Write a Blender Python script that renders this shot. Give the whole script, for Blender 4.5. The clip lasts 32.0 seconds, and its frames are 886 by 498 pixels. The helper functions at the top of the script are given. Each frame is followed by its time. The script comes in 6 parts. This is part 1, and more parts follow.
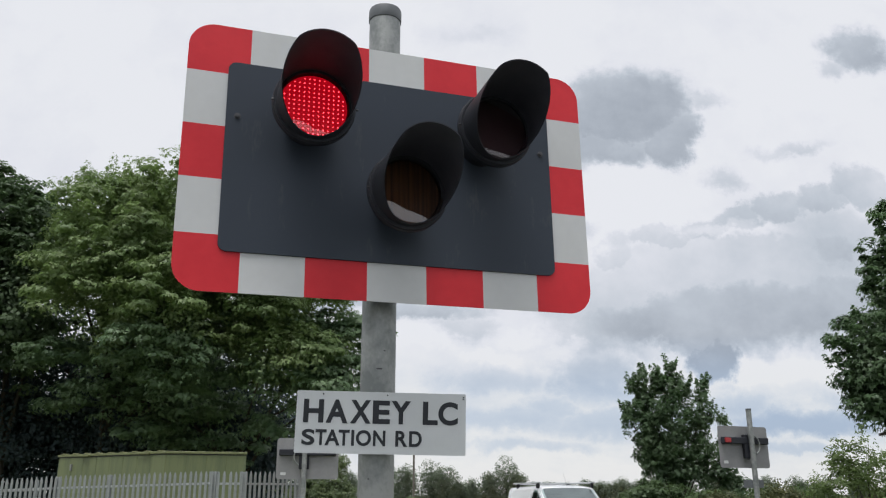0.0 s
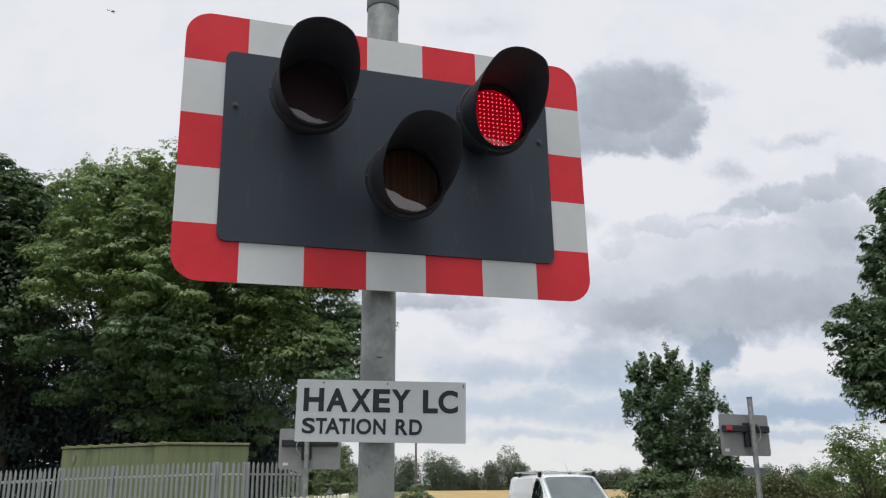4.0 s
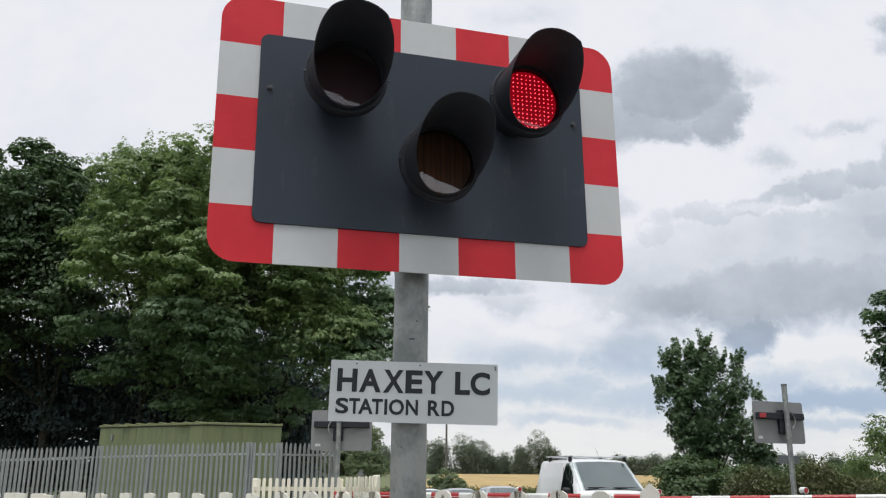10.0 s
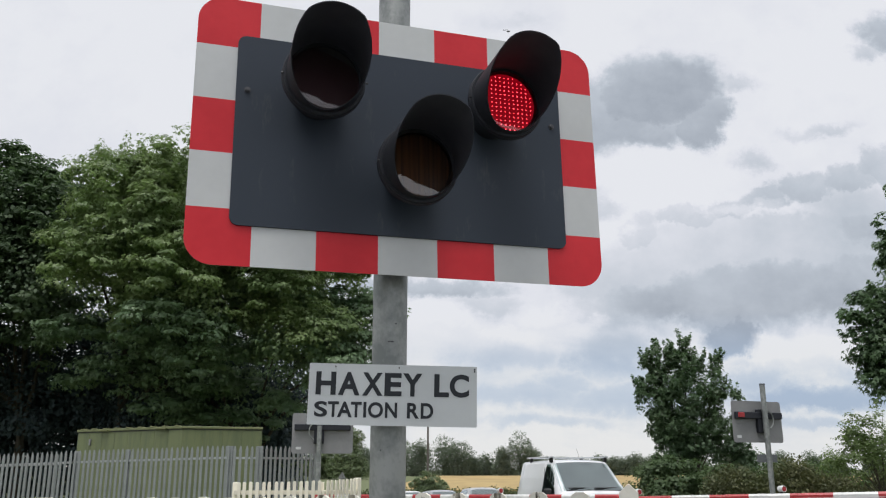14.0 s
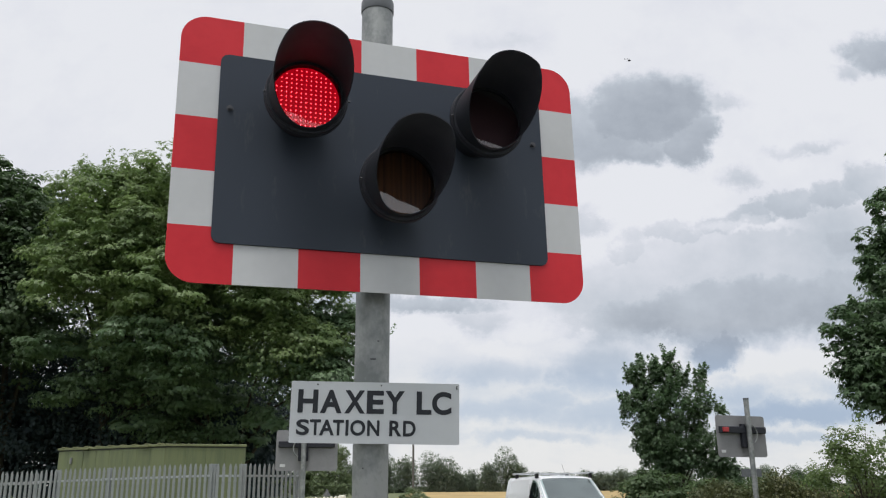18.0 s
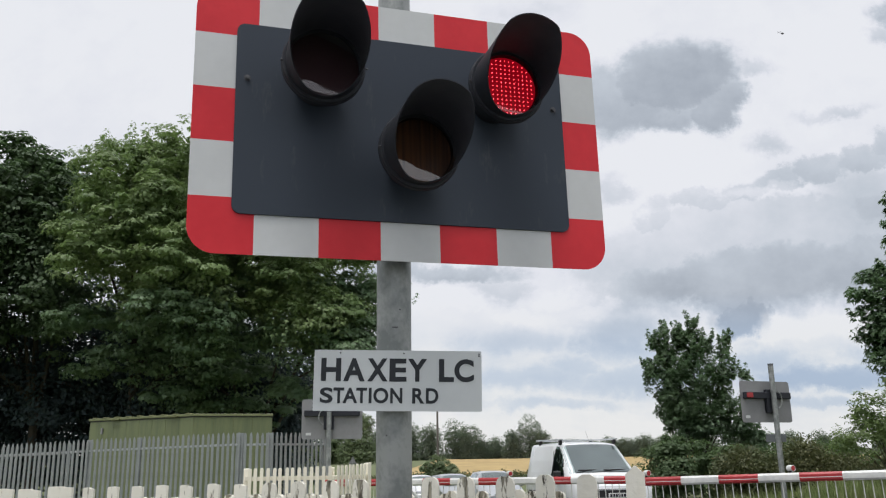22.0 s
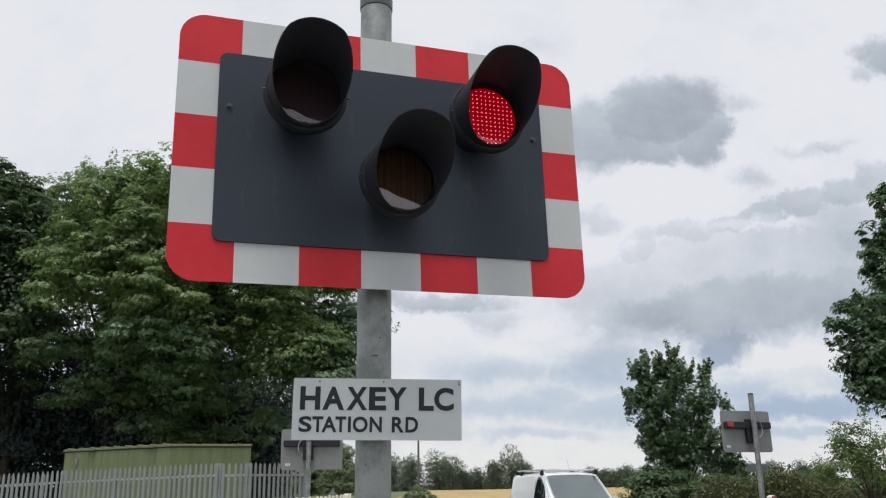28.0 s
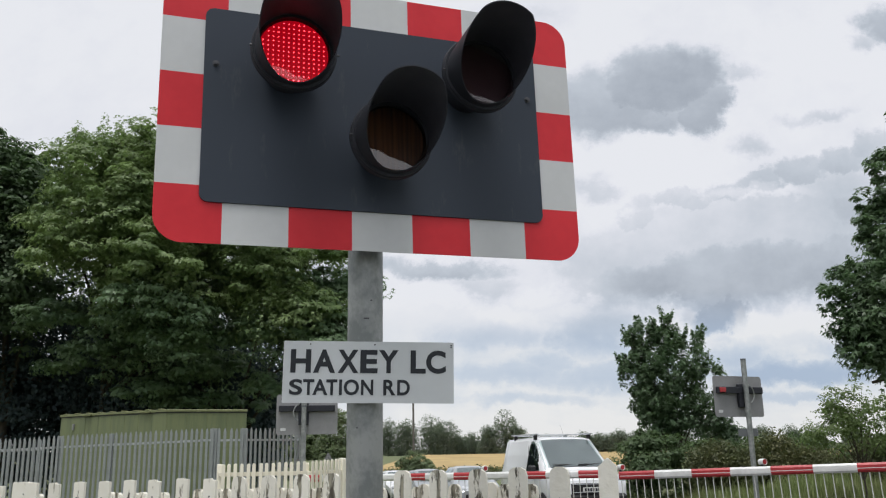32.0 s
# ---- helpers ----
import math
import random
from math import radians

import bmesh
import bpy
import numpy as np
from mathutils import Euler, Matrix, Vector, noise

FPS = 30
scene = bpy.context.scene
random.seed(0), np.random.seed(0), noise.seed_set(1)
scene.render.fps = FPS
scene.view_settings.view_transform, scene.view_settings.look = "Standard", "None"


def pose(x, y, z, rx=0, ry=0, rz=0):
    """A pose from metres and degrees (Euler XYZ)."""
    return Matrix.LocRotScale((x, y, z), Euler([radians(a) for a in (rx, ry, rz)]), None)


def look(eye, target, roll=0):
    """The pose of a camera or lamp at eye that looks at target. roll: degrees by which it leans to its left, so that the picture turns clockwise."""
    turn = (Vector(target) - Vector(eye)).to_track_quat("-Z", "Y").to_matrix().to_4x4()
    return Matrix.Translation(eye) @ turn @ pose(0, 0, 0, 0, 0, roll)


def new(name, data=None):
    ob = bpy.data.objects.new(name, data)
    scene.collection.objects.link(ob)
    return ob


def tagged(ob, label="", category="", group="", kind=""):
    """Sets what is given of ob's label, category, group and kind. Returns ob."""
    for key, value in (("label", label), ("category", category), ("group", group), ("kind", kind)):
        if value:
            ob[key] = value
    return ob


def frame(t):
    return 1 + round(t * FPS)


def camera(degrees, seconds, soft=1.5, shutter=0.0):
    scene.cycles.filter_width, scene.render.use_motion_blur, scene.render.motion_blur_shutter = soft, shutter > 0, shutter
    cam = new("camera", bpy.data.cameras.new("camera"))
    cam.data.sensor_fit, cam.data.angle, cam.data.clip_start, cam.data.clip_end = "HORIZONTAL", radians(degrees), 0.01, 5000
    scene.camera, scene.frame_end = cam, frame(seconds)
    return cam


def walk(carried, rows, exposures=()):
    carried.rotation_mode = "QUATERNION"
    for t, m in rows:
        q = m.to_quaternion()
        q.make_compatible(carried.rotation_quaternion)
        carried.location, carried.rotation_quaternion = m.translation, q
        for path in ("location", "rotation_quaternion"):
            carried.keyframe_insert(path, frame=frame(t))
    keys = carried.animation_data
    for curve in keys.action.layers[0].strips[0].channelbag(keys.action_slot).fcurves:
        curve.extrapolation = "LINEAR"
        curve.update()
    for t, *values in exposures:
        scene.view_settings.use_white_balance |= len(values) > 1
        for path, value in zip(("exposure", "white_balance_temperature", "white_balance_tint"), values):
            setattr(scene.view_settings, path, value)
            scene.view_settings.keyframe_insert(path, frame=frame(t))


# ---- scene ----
cam = camera(56.46, 32.0, soft=1.2)
PATH = [
    (0.0, pose(-0.020, -0.006, 1.611, 106.62, 0.12, -0.68)),
    (0.5, pose(-0.017, -0.011, 1.610, 106.65, 0.04, -0.69)),
    (1.0, pose(-0.016, -0.010, 1.610, 106.54, 0.12, -0.52)),
    (1.5, pose(-0.015, -0.009, 1.609, 106.36, 0.25, -0.25)),
    (2.0, pose(-0.013, -0.010, 1.609, 106.30, 0.26, -0.21)),
    (2.5, pose(-0.011, -0.010, 1.608, 106.35, 0.37, -0.28)),
    (3.0, pose(-0.013, -0.009, 1.607, 106.28, 0.42, -0.37)),
    (3.5, pose(-0.014, -0.005, 1.606, 106.13, 0.34, -0.52)),
    (5.5, pose(-0.016, -0.000, 1.604, 105.46, 0.72, -0.43)),
    (6.0, pose(-0.017, 0.002, 1.603, 105.31, 0.69, -0.37)),
    (6.5, pose(-0.014, -0.002, 1.601, 105.19, 0.70, -0.32)),
    (7.0, pose(-0.010, -0.004, 1.602, 105.23, 0.83, -0.29)),
    (7.5, pose(-0.010, -0.002, 1.604, 105.25, 0.72, -0.30)),
    (8.0, pose(-0.013, -0.004, 1.603, 105.33, 0.53, -0.25)),
    (8.5, pose(-0.016, -0.005, 1.603, 105.44, 0.41, -0.20)),
    (9.0, pose(-0.018, -0.002, 1.602, 105.37, 0.28, -0.08)),
    (9.5, pose(-0.019, -0.005, 1.598, 105.11, -0.02, 0.80)),
    (10.0, pose(-0.019, -0.006, 1.598, 104.87, -0.43, 1.50)),
    (10.5, pose(-0.015, -0.010, 1.599, 104.83, -0.39, 1.41)),
    (11.0, pose(-0.013, -0.008, 1.599, 104.84, -0.20, 1.20)),
    (11.5, pose(-0.011, -0.007, 1.599, 104.84, -0.08, 0.93)),
    (12.0, pose(-0.013, -0.008, 1.600, 104.90, -0.27, 0.40)),
    (12.5, pose(-0.011, -0.019, 1.602, 105.11, -0.30, 0.03)),
    (13.0, pose(-0.008, -0.014, 1.602, 105.24, -0.04, -0.10)),
    (13.5, pose(-0.012, -0.005, 1.600, 105.00, 0.04, 0.06)),
    (15.5, pose(-0.010, -0.009, 1.600, 104.99, 0.10, 0.68)),
    (16.0, pose(-0.005, -0.009, 1.600, 105.08, 0.11, 0.13)),
    (16.5, pose(-0.004, -0.013, 1.601, 105.38, 0.01, -0.54)),
    (17.0, pose(-0.001, -0.018, 1.602, 105.66, 0.07, -0.76)),
    (17.5, pose(-0.001, -0.020, 1.603, 105.93, 0.21, -0.78)),
    (18.0, pose(-0.002, -0.017, 1.604, 106.05, 0.46, -0.69)),
    (18.5, pose(-0.001, -0.016, 1.604, 106.06, 0.76, -0.62)),
    (19.0, pose(-0.003, -0.011, 1.603, 105.95, 0.86, -0.60)),
    (19.5, pose(-0.007, -0.010, 1.602, 105.85, 0.76, -0.35)),
    (20.0, pose(-0.010, -0.017, 1.602, 105.78, 0.65, 0.11)),
    (20.5, pose(-0.008, -0.016, 1.599, 105.41, 0.77, 0.69)),
    (21.0, pose(-0.007, -0.012, 1.597, 104.82, 0.84, 1.04)),
    (21.5, pose(-0.007, -0.006, 1.598, 104.31, 0.92, 1.40)),
    (22.0, pose(0.001, -0.005, 1.601, 103.95, 0.82, 0.95)),
    (22.5, pose(0.003, -0.008, 1.602, 103.86, 0.82, 0.26)),
    (23.0, pose(-0.000, -0.000, 1.600, 103.85, 0.64, 0.00)),
    (23.5, pose(-0.003, 0.003, 1.594, 103.66, 0.55, -0.14)),
    (24.0, pose(-0.007, 0.003, 1.590, 103.31, 0.37, -0.04)),
    (24.5, pose(-0.005, 0.002, 1.589, 103.04, 0.29, 0.01)),
    (25.0, pose(-0.003, 0.003, 1.590, 103.06, 0.53, -0.08)),
    (25.5, pose(-0.003, -0.000, 1.593, 103.45, 0.75, -0.16)),
    (27.5, pose(0.000, -0.013, 1.596, 105.82, 0.80, -0.22)),
    (28.0, pose(0.006, -0.014, 1.597, 105.93, 0.92, -0.32)),
    (28.5, pose(0.009, -0.010, 1.598, 105.90, 1.10, -0.25)),
    (29.0, pose(0.009, -0.011, 1.597, 105.89, 1.17, -0.23)),
    (29.5, pose(0.006, -0.014, 1.598, 106.04, 1.14, -0.32)),
    (30.0, pose(0.005, -0.016, 1.598, 106.25, 1.18, -0.42)),
    (30.5, pose(0.002, -0.010, 1.599, 106.31, 1.16, -0.39)),
    (31.0, pose(0.004, -0.018, 1.597, 106.15, 1.09, -0.22)),
    (31.5, pose(0.006, -0.019, 1.597, 105.98, 1.15, -0.07)),
    (31.7, pose(0.007, -0.012, 1.596, 105.65, 1.13, -0.15)),
    (31.8, pose(0.009, -0.003, 1.595, 105.20, 1.10, -0.27)),
    (31.9, pose(0.011, 0.010, 1.593, 104.57, 1.05, -0.43)),
    (32.0, pose(0.015, 0.030, 1.591, 103.63, 0.99, -0.67)),
]

walk(cam, PATH, [(0.0, 0.0, 6430, 10), (6.0, 0.0, 6430, 10), (10.0, 0.05, 6430, 10), (12.0, 0.04, 6430, 10), (13.3, -0.02, 6430, 10), (17.0, 0.0, 6430, 10), (20.3, -0.06, 6430, 10), (22.0, 0.02, 6430, 10), (24.0, 0.10, 6430, 10), (28.0, -0.02, 6430, 10), (32.0, 0.0, 6430, 10)])

# ---- world and light ----
H = 560.0            # height of the cloud layer
SUN_TURN = 200.0
SUN_HIGH = 72.0


def cloud_pattern():
    """Broken cloud as a node group: x is the bearing's tangent, y the height's tangent; gives the sky's colour."""
    g = bpy.data.node_groups.new("cloud pattern", "ShaderNodeTree")
    g.interface.new_socket("Vector", in_out="INPUT", socket_type="NodeSocketVector")
    g.interface.new_socket("Color", in_out="OUTPUT", socket_type="NodeSocketColor")
    N, L = g.nodes.new, g.links.new
    gi, go = N("NodeGroupInput"), N("NodeGroupOutput")

    def noise_at(scale, detail, rough):
        n = N("ShaderNodeTexNoise")
        n.inputs["Scale"].default_value, n.inputs["Detail"].default_value, n.inputs["Roughness"].default_value = scale, detail, rough
        L(gi.outputs[0], n.inputs["Vector"])
        return n

    def math_node(op, x, y):
        n = N("ShaderNodeMath")
        n.operation = op
        for s, v in zip(n.inputs, (x, y)):
            if isinstance(v, (int, float)):
                s.default_value = v
            else:
                L(v, s)
        return n.outputs[0]

    warp = noise_at(13.0, 9.0, 0.68)
    cen = N("ShaderNodeVectorMath")
    cen.operation = "SUBTRACT"
    cen.inputs[1].default_value = (0.5, 0.5, 0.5)
    L(warp.outputs["Color"], cen.inputs[0])
    wsc = N("ShaderNodeVectorMath")
    wsc.operation = "MULTIPLY"
    wsc.inputs[1].default_value = (0.11, 0.085, 0.0)
    L(cen.outputs[0], wsc.inputs[0])
    pos = N("ShaderNodeVectorMath")
    L(gi.outputs[0], pos.inputs[0])
    L(wsc.outputs[0], pos.inputs[1])
    wlo = N("ShaderNodeVectorMath")
    wlo.operation = "MULTIPLY"
    wlo.inputs[1].default_value = (0.20, 0.055, 0.0)
    L(cen.outputs[0], wlo.inputs[0])
    pos_low = N("ShaderNodeVectorMath")
    L(gi.outputs[0], pos_low.inputs[0])
    L(wlo.outputs[0], pos_low.inputs[1])
    # clouds: bearing, height, reach across and up, tilt, weight, softness
    blobs = ((0.252, 0.498, 0.090, 0.064, 0, 0.60, 0.42), (0.175, 0.465, 0.095, 0.058, 0, 0.56, 0.50), (0.314, 0.452, 0.044, 0.044, 0, 0.60, 0.45), (0.359, 0.504, 0.035, 0.014, 10, 0.30, 1.00),
             (0.237, 0.437, 0.084, 0.026, 0, 0.60, 0.70), (0.579, 0.586, 0.050, 0.036, 0, 0.60, 0.70), (0.541, 0.558, 0.028, 0.020, 0, 0.42, 0.90), (0.379, 0.390, 0.036, 0.017, 0, 0.34, 1.00),
             (0.471, 0.434, 0.048, 0.011, 8, 0.28, 1.00), (0.177, 0.336, 0.039, 0.021, 0, 0.34, 0.90), (0.244, 0.312, 0.029, 0.013, 0, 0.30, 0.90), (0.036, 0.609, 0.072, 0.021, 0, 0.16, 1.00),
             (0.366, 0.254, 0.233, 0.074, 8, 0.34, 0.30), (0.513, 0.269, 0.125, 0.095, 8, 0.36, 0.35), (0.236, 0.232, 0.086, 0.061, 14, 0.33, 0.40), (0.347, 0.325, 0.034, 0.018, 0, 0.36, 0.40), (0.393, 0.340, 0.034, 0.021, 0, 0.37, 0.40), (0.446, 0.354, 0.039, 0.023, 0, 0.37, 0.40), (0.500, 0.370, 0.039, 0.025, 0, 0.37, 0.40), (0.558, 0.387, 0.046, 0.030, 0, 0.37, 0.40), (0.292, 0.315, 0.041, 0.017, 0, 0.35, 0.45), (0.229, 0.293, 0.041, 0.019, 0, 0.33, 0.50),
             (0.193, 0.247, 0.079, 0.050, 20, 0.30, 0.60), (0.357, 0.213, 0.215, 0.048, 6, 0.60, 0.60),
             (0.340, 0.166, 0.038, 0.027, 0, 0.92, 0.50), (0.306, 0.184, 0.055, 0.024, 0, 0.68, 0.70), (0.477, 0.226, 0.110, 0.044, 10, 0.56, 0.70), (0.508, 0.292, 0.044, 0.028, 10, 0.42, 0.80),
             (-0.021, 0.227, 0.096, 0.018, -4, 0.52, 0.70), (-0.121, 0.232, 0.093, 0.013, 0, 0.45, 0.80),
             (0.044, 0.200, 0.057, 0.018, -6, 0.30, 0.90), (0.214, 0.181, 0.064, 0.025, 0, 0.36, 0.80), (0.203, 0.137, 0.055, 0.031, -10, 0.48, 1.00), (0.146, 0.103, 0.048, 0.015, 0, 0.31, 1.00),
             (0.079, 0.134, 0.082, 0.017, 0, 0.33, 1.00), (0.452, 0.085, 0.116, 0.015, 2, 0.78, 0.80), (0.365, 0.102, 0.062, 0.017, 4, 0.43, 1.00), (0.220, 0.080, 0.108, 0.017, 0, 0.41, 1.00),
             (0.092, 0.087, 0.088, 0.015, 0, 0.35, 1.00), (0.537, 0.108, 0.076, 0.020, 0, 0.39, 1.00), (0.441, 0.054, 0.081, 0.007, 0, 0.35, 1.00), (0.118, 0.057, 0.081, 0.007, 0, 0.28, 1.00),
             (-0.003, 0.091, 0.061, 0.010, 0, 0.23, 1.00), (0.299, 0.130, 0.041, 0.014, 0, 0.23, 1.00))
    total = 0.0
    for x, y, rx, ry, tilt, k, soft in blobs:
        a = N("ShaderNodeMapping")
        a.vector_type = "TEXTURE"
        a.inputs["Location"].default_value = (x, y, 0)
        a.inputs["Rotation"].default_value = (0, 0, radians(tilt))
        a.inputs["Scale"].default_value = (rx, ry, 1)
        L((pos_low if y < 0.15 else pos).outputs[0], a.inputs[0])
        c, under = N("ShaderNodeVectorMath"), N("ShaderNodeVectorMath")
        c.operation, under.operation = "LENGTH", "DOT_PRODUCT"
        L(a.outputs[0], c.inputs[0])
        L(a.outputs[0], under.inputs[0])
        under.inputs[1].default_value = (0, -0.22, 0)
        r = N("ShaderNodeMapRange")
        r.interpolation_type = "SMOOTHSTEP"
        r.inputs[1].default_value, r.inputs[2].default_value = 1.0 + soft * 0.45, 1.0 - soft * 0.75
        r.inputs[3].default_value, r.inputs[4].default_value = 0.0, k
        L(c.outputs["Value"], r.inputs[0])
        # a cloud is darker towards its base
        heavy = math_node("MULTIPLY", r.outputs[0], math_node("ADD", under.outputs["Value"], 0.95))
        total = math_node("MAXIMUM", total, heavy)
    # gaps where the bright upper cloud shows
    open_sky = 0.0
    for x, y, rx, ry in ((0.105, 0.189, 0.049, 0.015), (0.158, 0.174, 0.028, 0.011), (0.396, 0.145, 0.077, 0.017), (0.285, 0.169, 0.035, 0.010), (0.067, 0.164, 0.042, 0.010), (0.264, 0.130, 0.041, 0.015), (0.460, 0.151, 0.063, 0.016), (-0.018, 0.185, 0.056, 0.016), (0.384, 0.324, 0.082, 0.010), (0.236, 0.348, 0.045, 0.011)):
        a, c, r = N("ShaderNodeMapping"), N("ShaderNodeVectorMath"), N("ShaderNodeMapRange")
        a.vector_type, c.operation, r.interpolation_type = "TEXTURE", "LENGTH", "SMOOTHSTEP"
        a.inputs["Location"].default_value, a.inputs["Scale"].default_value = (x, y, 0), (rx, ry, 1)
        L(pos.outputs[0], a.inputs[0])
        L(a.outputs[0], c.inputs[0])
        L(c.outputs["Value"], r.inputs[0])
        r.inputs[1].default_value, r.inputs[2].default_value, r.inputs[3].default_value, r.inputs[4].default_value = 1.3, 0.4, 0.0, 0.17
        open_sky = math_node("MAXIMUM", open_sky, r.outputs[0])
    total = math_node("SUBTRACT", total, open_sky)
    thin, fine = noise_at(4.5, 7.0, 0.55), noise_at(24.0, 6.0, 0.6)
    veil = math_node("MULTIPLY", math_node("SUBTRACT", thin.outputs[0], 0.5), 0.70)
    fluff = math_node("MULTIPLY", math_node("SUBTRACT", fine.outputs[0], 0.5), 0.20)
    # long streaks low over the land
    flat = N("ShaderNodeVectorMath")
    flat.operation = "MULTIPLY"
    flat.inputs[1].default_value = (0.30, 1.0, 1.0)
    L(gi.outputs[0], flat.inputs[0])
    line = noise_at(26.0, 5.0, 0.6)
    L(flat.outputs[0], line.inputs["Vector"])
    hgt, near = N("ShaderNodeSeparateXYZ"), N("ShaderNodeMapRange")
    L(gi.outputs[0], hgt.inputs[0])
    near.inputs[1].default_value, near.inputs[2].default_value, near.inputs[3].default_value, near.inputs[4].default_value = 0.24, 0.11, 0.15, 1.0
    L(hgt.outputs["Y"], near.inputs[0])
    streak = math_node("MULTIPLY", math_node("MULTIPLY", math_node("SUBTRACT", line.outputs[0], 0.42), 0.42), near.outputs[0])
    dens = math_node("ADD", math_node("ADD", math_node("ADD", total, veil), fluff), streak)
    # haze evens out the low sky
    keep = math_node("SUBTRACT", 1.0, math_node("MULTIPLY", near.outputs[0], 0.30))
    dens = math_node("ADD", math_node("MULTIPLY", dens, keep), math_node("MULTIPLY", near.outputs[0], 0.09))
    # bright air along the horizon
    rim = N("ShaderNodeMapRange")
    rim.interpolation_type = "SMOOTHSTEP"
    rim.inputs[1].default_value, rim.inputs[2].default_value, rim.inputs[3].default_value, rim.inputs[4].default_value = 0.070, 0.015, 0.0, 0.11
    L(hgt.outputs["Y"], rim.inputs[0])
    dens = math_node("SUBTRACT", dens, rim.outputs[0])
    ramp = N("ShaderNodeValToRGB")
    e = ramp.color_ramp.elements
    e[0].position, e[0].color = 0.0, (0.80, 0.812, 0.85, 1)
    e[1].position, e[1].color = 1.0, (0.24, 0.26, 0.295, 1)
    for at, c in ((0.14, (0.745, 0.76, 0.815)), (0.42, (0.530, 0.574, 0.636)), (0.70, (0.352, 0.390, 0.448))):
        q = e.new(at)
        q.color = (*c, 1)
    L(dens, ramp.inputs[0])
    # low clouds are seen through more blue air
    sep = N("ShaderNodeSeparateXYZ")
    L(gi.outputs[0], sep.inputs[0])
    low = N("ShaderNodeMapRange")
    low.inputs[1].default_value, low.inputs[2].default_value, low.inputs[3].default_value, low.inputs[4].default_value = 0.19, 0.11, 0.0, 0.95
    L(sep.outputs["Y"], low.inputs[0])
    ramp2 = N("ShaderNodeValToRGB")
    e = ramp2.color_ramp.elements
    e[0].position, e[0].color = 0.0, (0.83, 0.828, 0.825, 1)
    e[1].position, e[1].color = 0.62, (0.41, 0.50, 0.64, 1)
    q = e.new(0.25)
    q.color = (0.585, 0.645, 0.73, 1)
    L(dens, ramp2.inputs[0])
    mix = N("ShaderNodeMix")
    mix.data_type = "RGBA"
    L(low.outputs[0], mix.inputs[0])
    L(ramp.outputs[0], mix.inputs[6])
    L(ramp2.outputs[0], mix.inputs[7])
    L(mix.outputs[2], go.inputs[0])
    return g


CLOUDS = cloud_pattern()


def tangents(nt, source):
    """Bearing and height tangents of a direction or place."""
    N, L = nt.nodes.new, nt.links.new
    sep, com, ab, lim = N("ShaderNodeSeparateXYZ"), N("ShaderNodeCombineXYZ"), N("ShaderNodeMath"), N("ShaderNodeMath")
    L(source, sep.inputs[0])
    ab.operation, lim.operation = "ABSOLUTE", "MAXIMUM"
    lim.inputs[1].default_value = 0.3
    L(sep.outputs["Y"], ab.inputs[0])
    L(ab.outputs[0], lim.inputs[0])
    for k, axis in enumerate(("X", "Z")):
        d = N("ShaderNodeMath")
        d.operation = "DIVIDE"
        L(sep.outputs[axis], d.inputs[0])
        L(lim.outputs[0], d.inputs[1])
        L(d.outputs[0], com.inputs[k])
    return com.outputs[0]


def sky_world():
    w = bpy.data.worlds.new("sky")
    scene.world = w
    w.use_nodes = True
    nt = w.node_tree
    nt.nodes.clear()
    N, L = nt.nodes.new, nt.links.new
    out, bg = N("ShaderNodeOutputWorld"), N("ShaderNodeBackground")
    sky = N("ShaderNodeTexSky")
    sky.sky_type = "NISHITA"
    sky.sun_disc = False
    sky.sun_elevation, sky.sun_rotation = radians(SUN_HIGH), radians(SUN_TURN)
    gain = N("ShaderNodeVectorMath")
    gain.operation = "SCALE"
    gain.inputs[3].default_value = 0.11
    L(sky.outputs[0], gain.inputs[0])
    tc, cp = N("ShaderNodeTexCoord"), N("ShaderNodeGroup")
    cp.node_tree = CLOUDS
    L(tangents(nt, tc.outputs["Generated"]), cp.inputs[0])
    mix = N("ShaderNodeMix")
    mix.data_type = "RGBA"
    mix.inputs[0].default_value = 0.93
    L(gain.outputs[0], mix.inputs[6])
    L(cp.outputs[0], mix.inputs[7])
    L(mix.outputs[2], bg.inputs[0])
    bg.inputs[1].default_value = 1.0
    L(bg.outputs[0], out.inputs[0])


sky_world()
sun_data = bpy.data.lights.new("sun", "SUN")
sun_data.energy, sun_data.angle, sun_data.color = 2.4, radians(30), (1.0, 0.98, 0.95)
sun = new("sun", sun_data)
az = radians(SUN_TURN)
sd = Vector((math.sin(az) * math.cos(radians(SUN_HIGH)), math.cos(az) * math.cos(radians(SUN_HIGH)), math.sin(radians(SUN_HIGH))))
sun.matrix_world = look(sd * 50, (0, 0, 0))


# ---- materials ----
MATS = {}


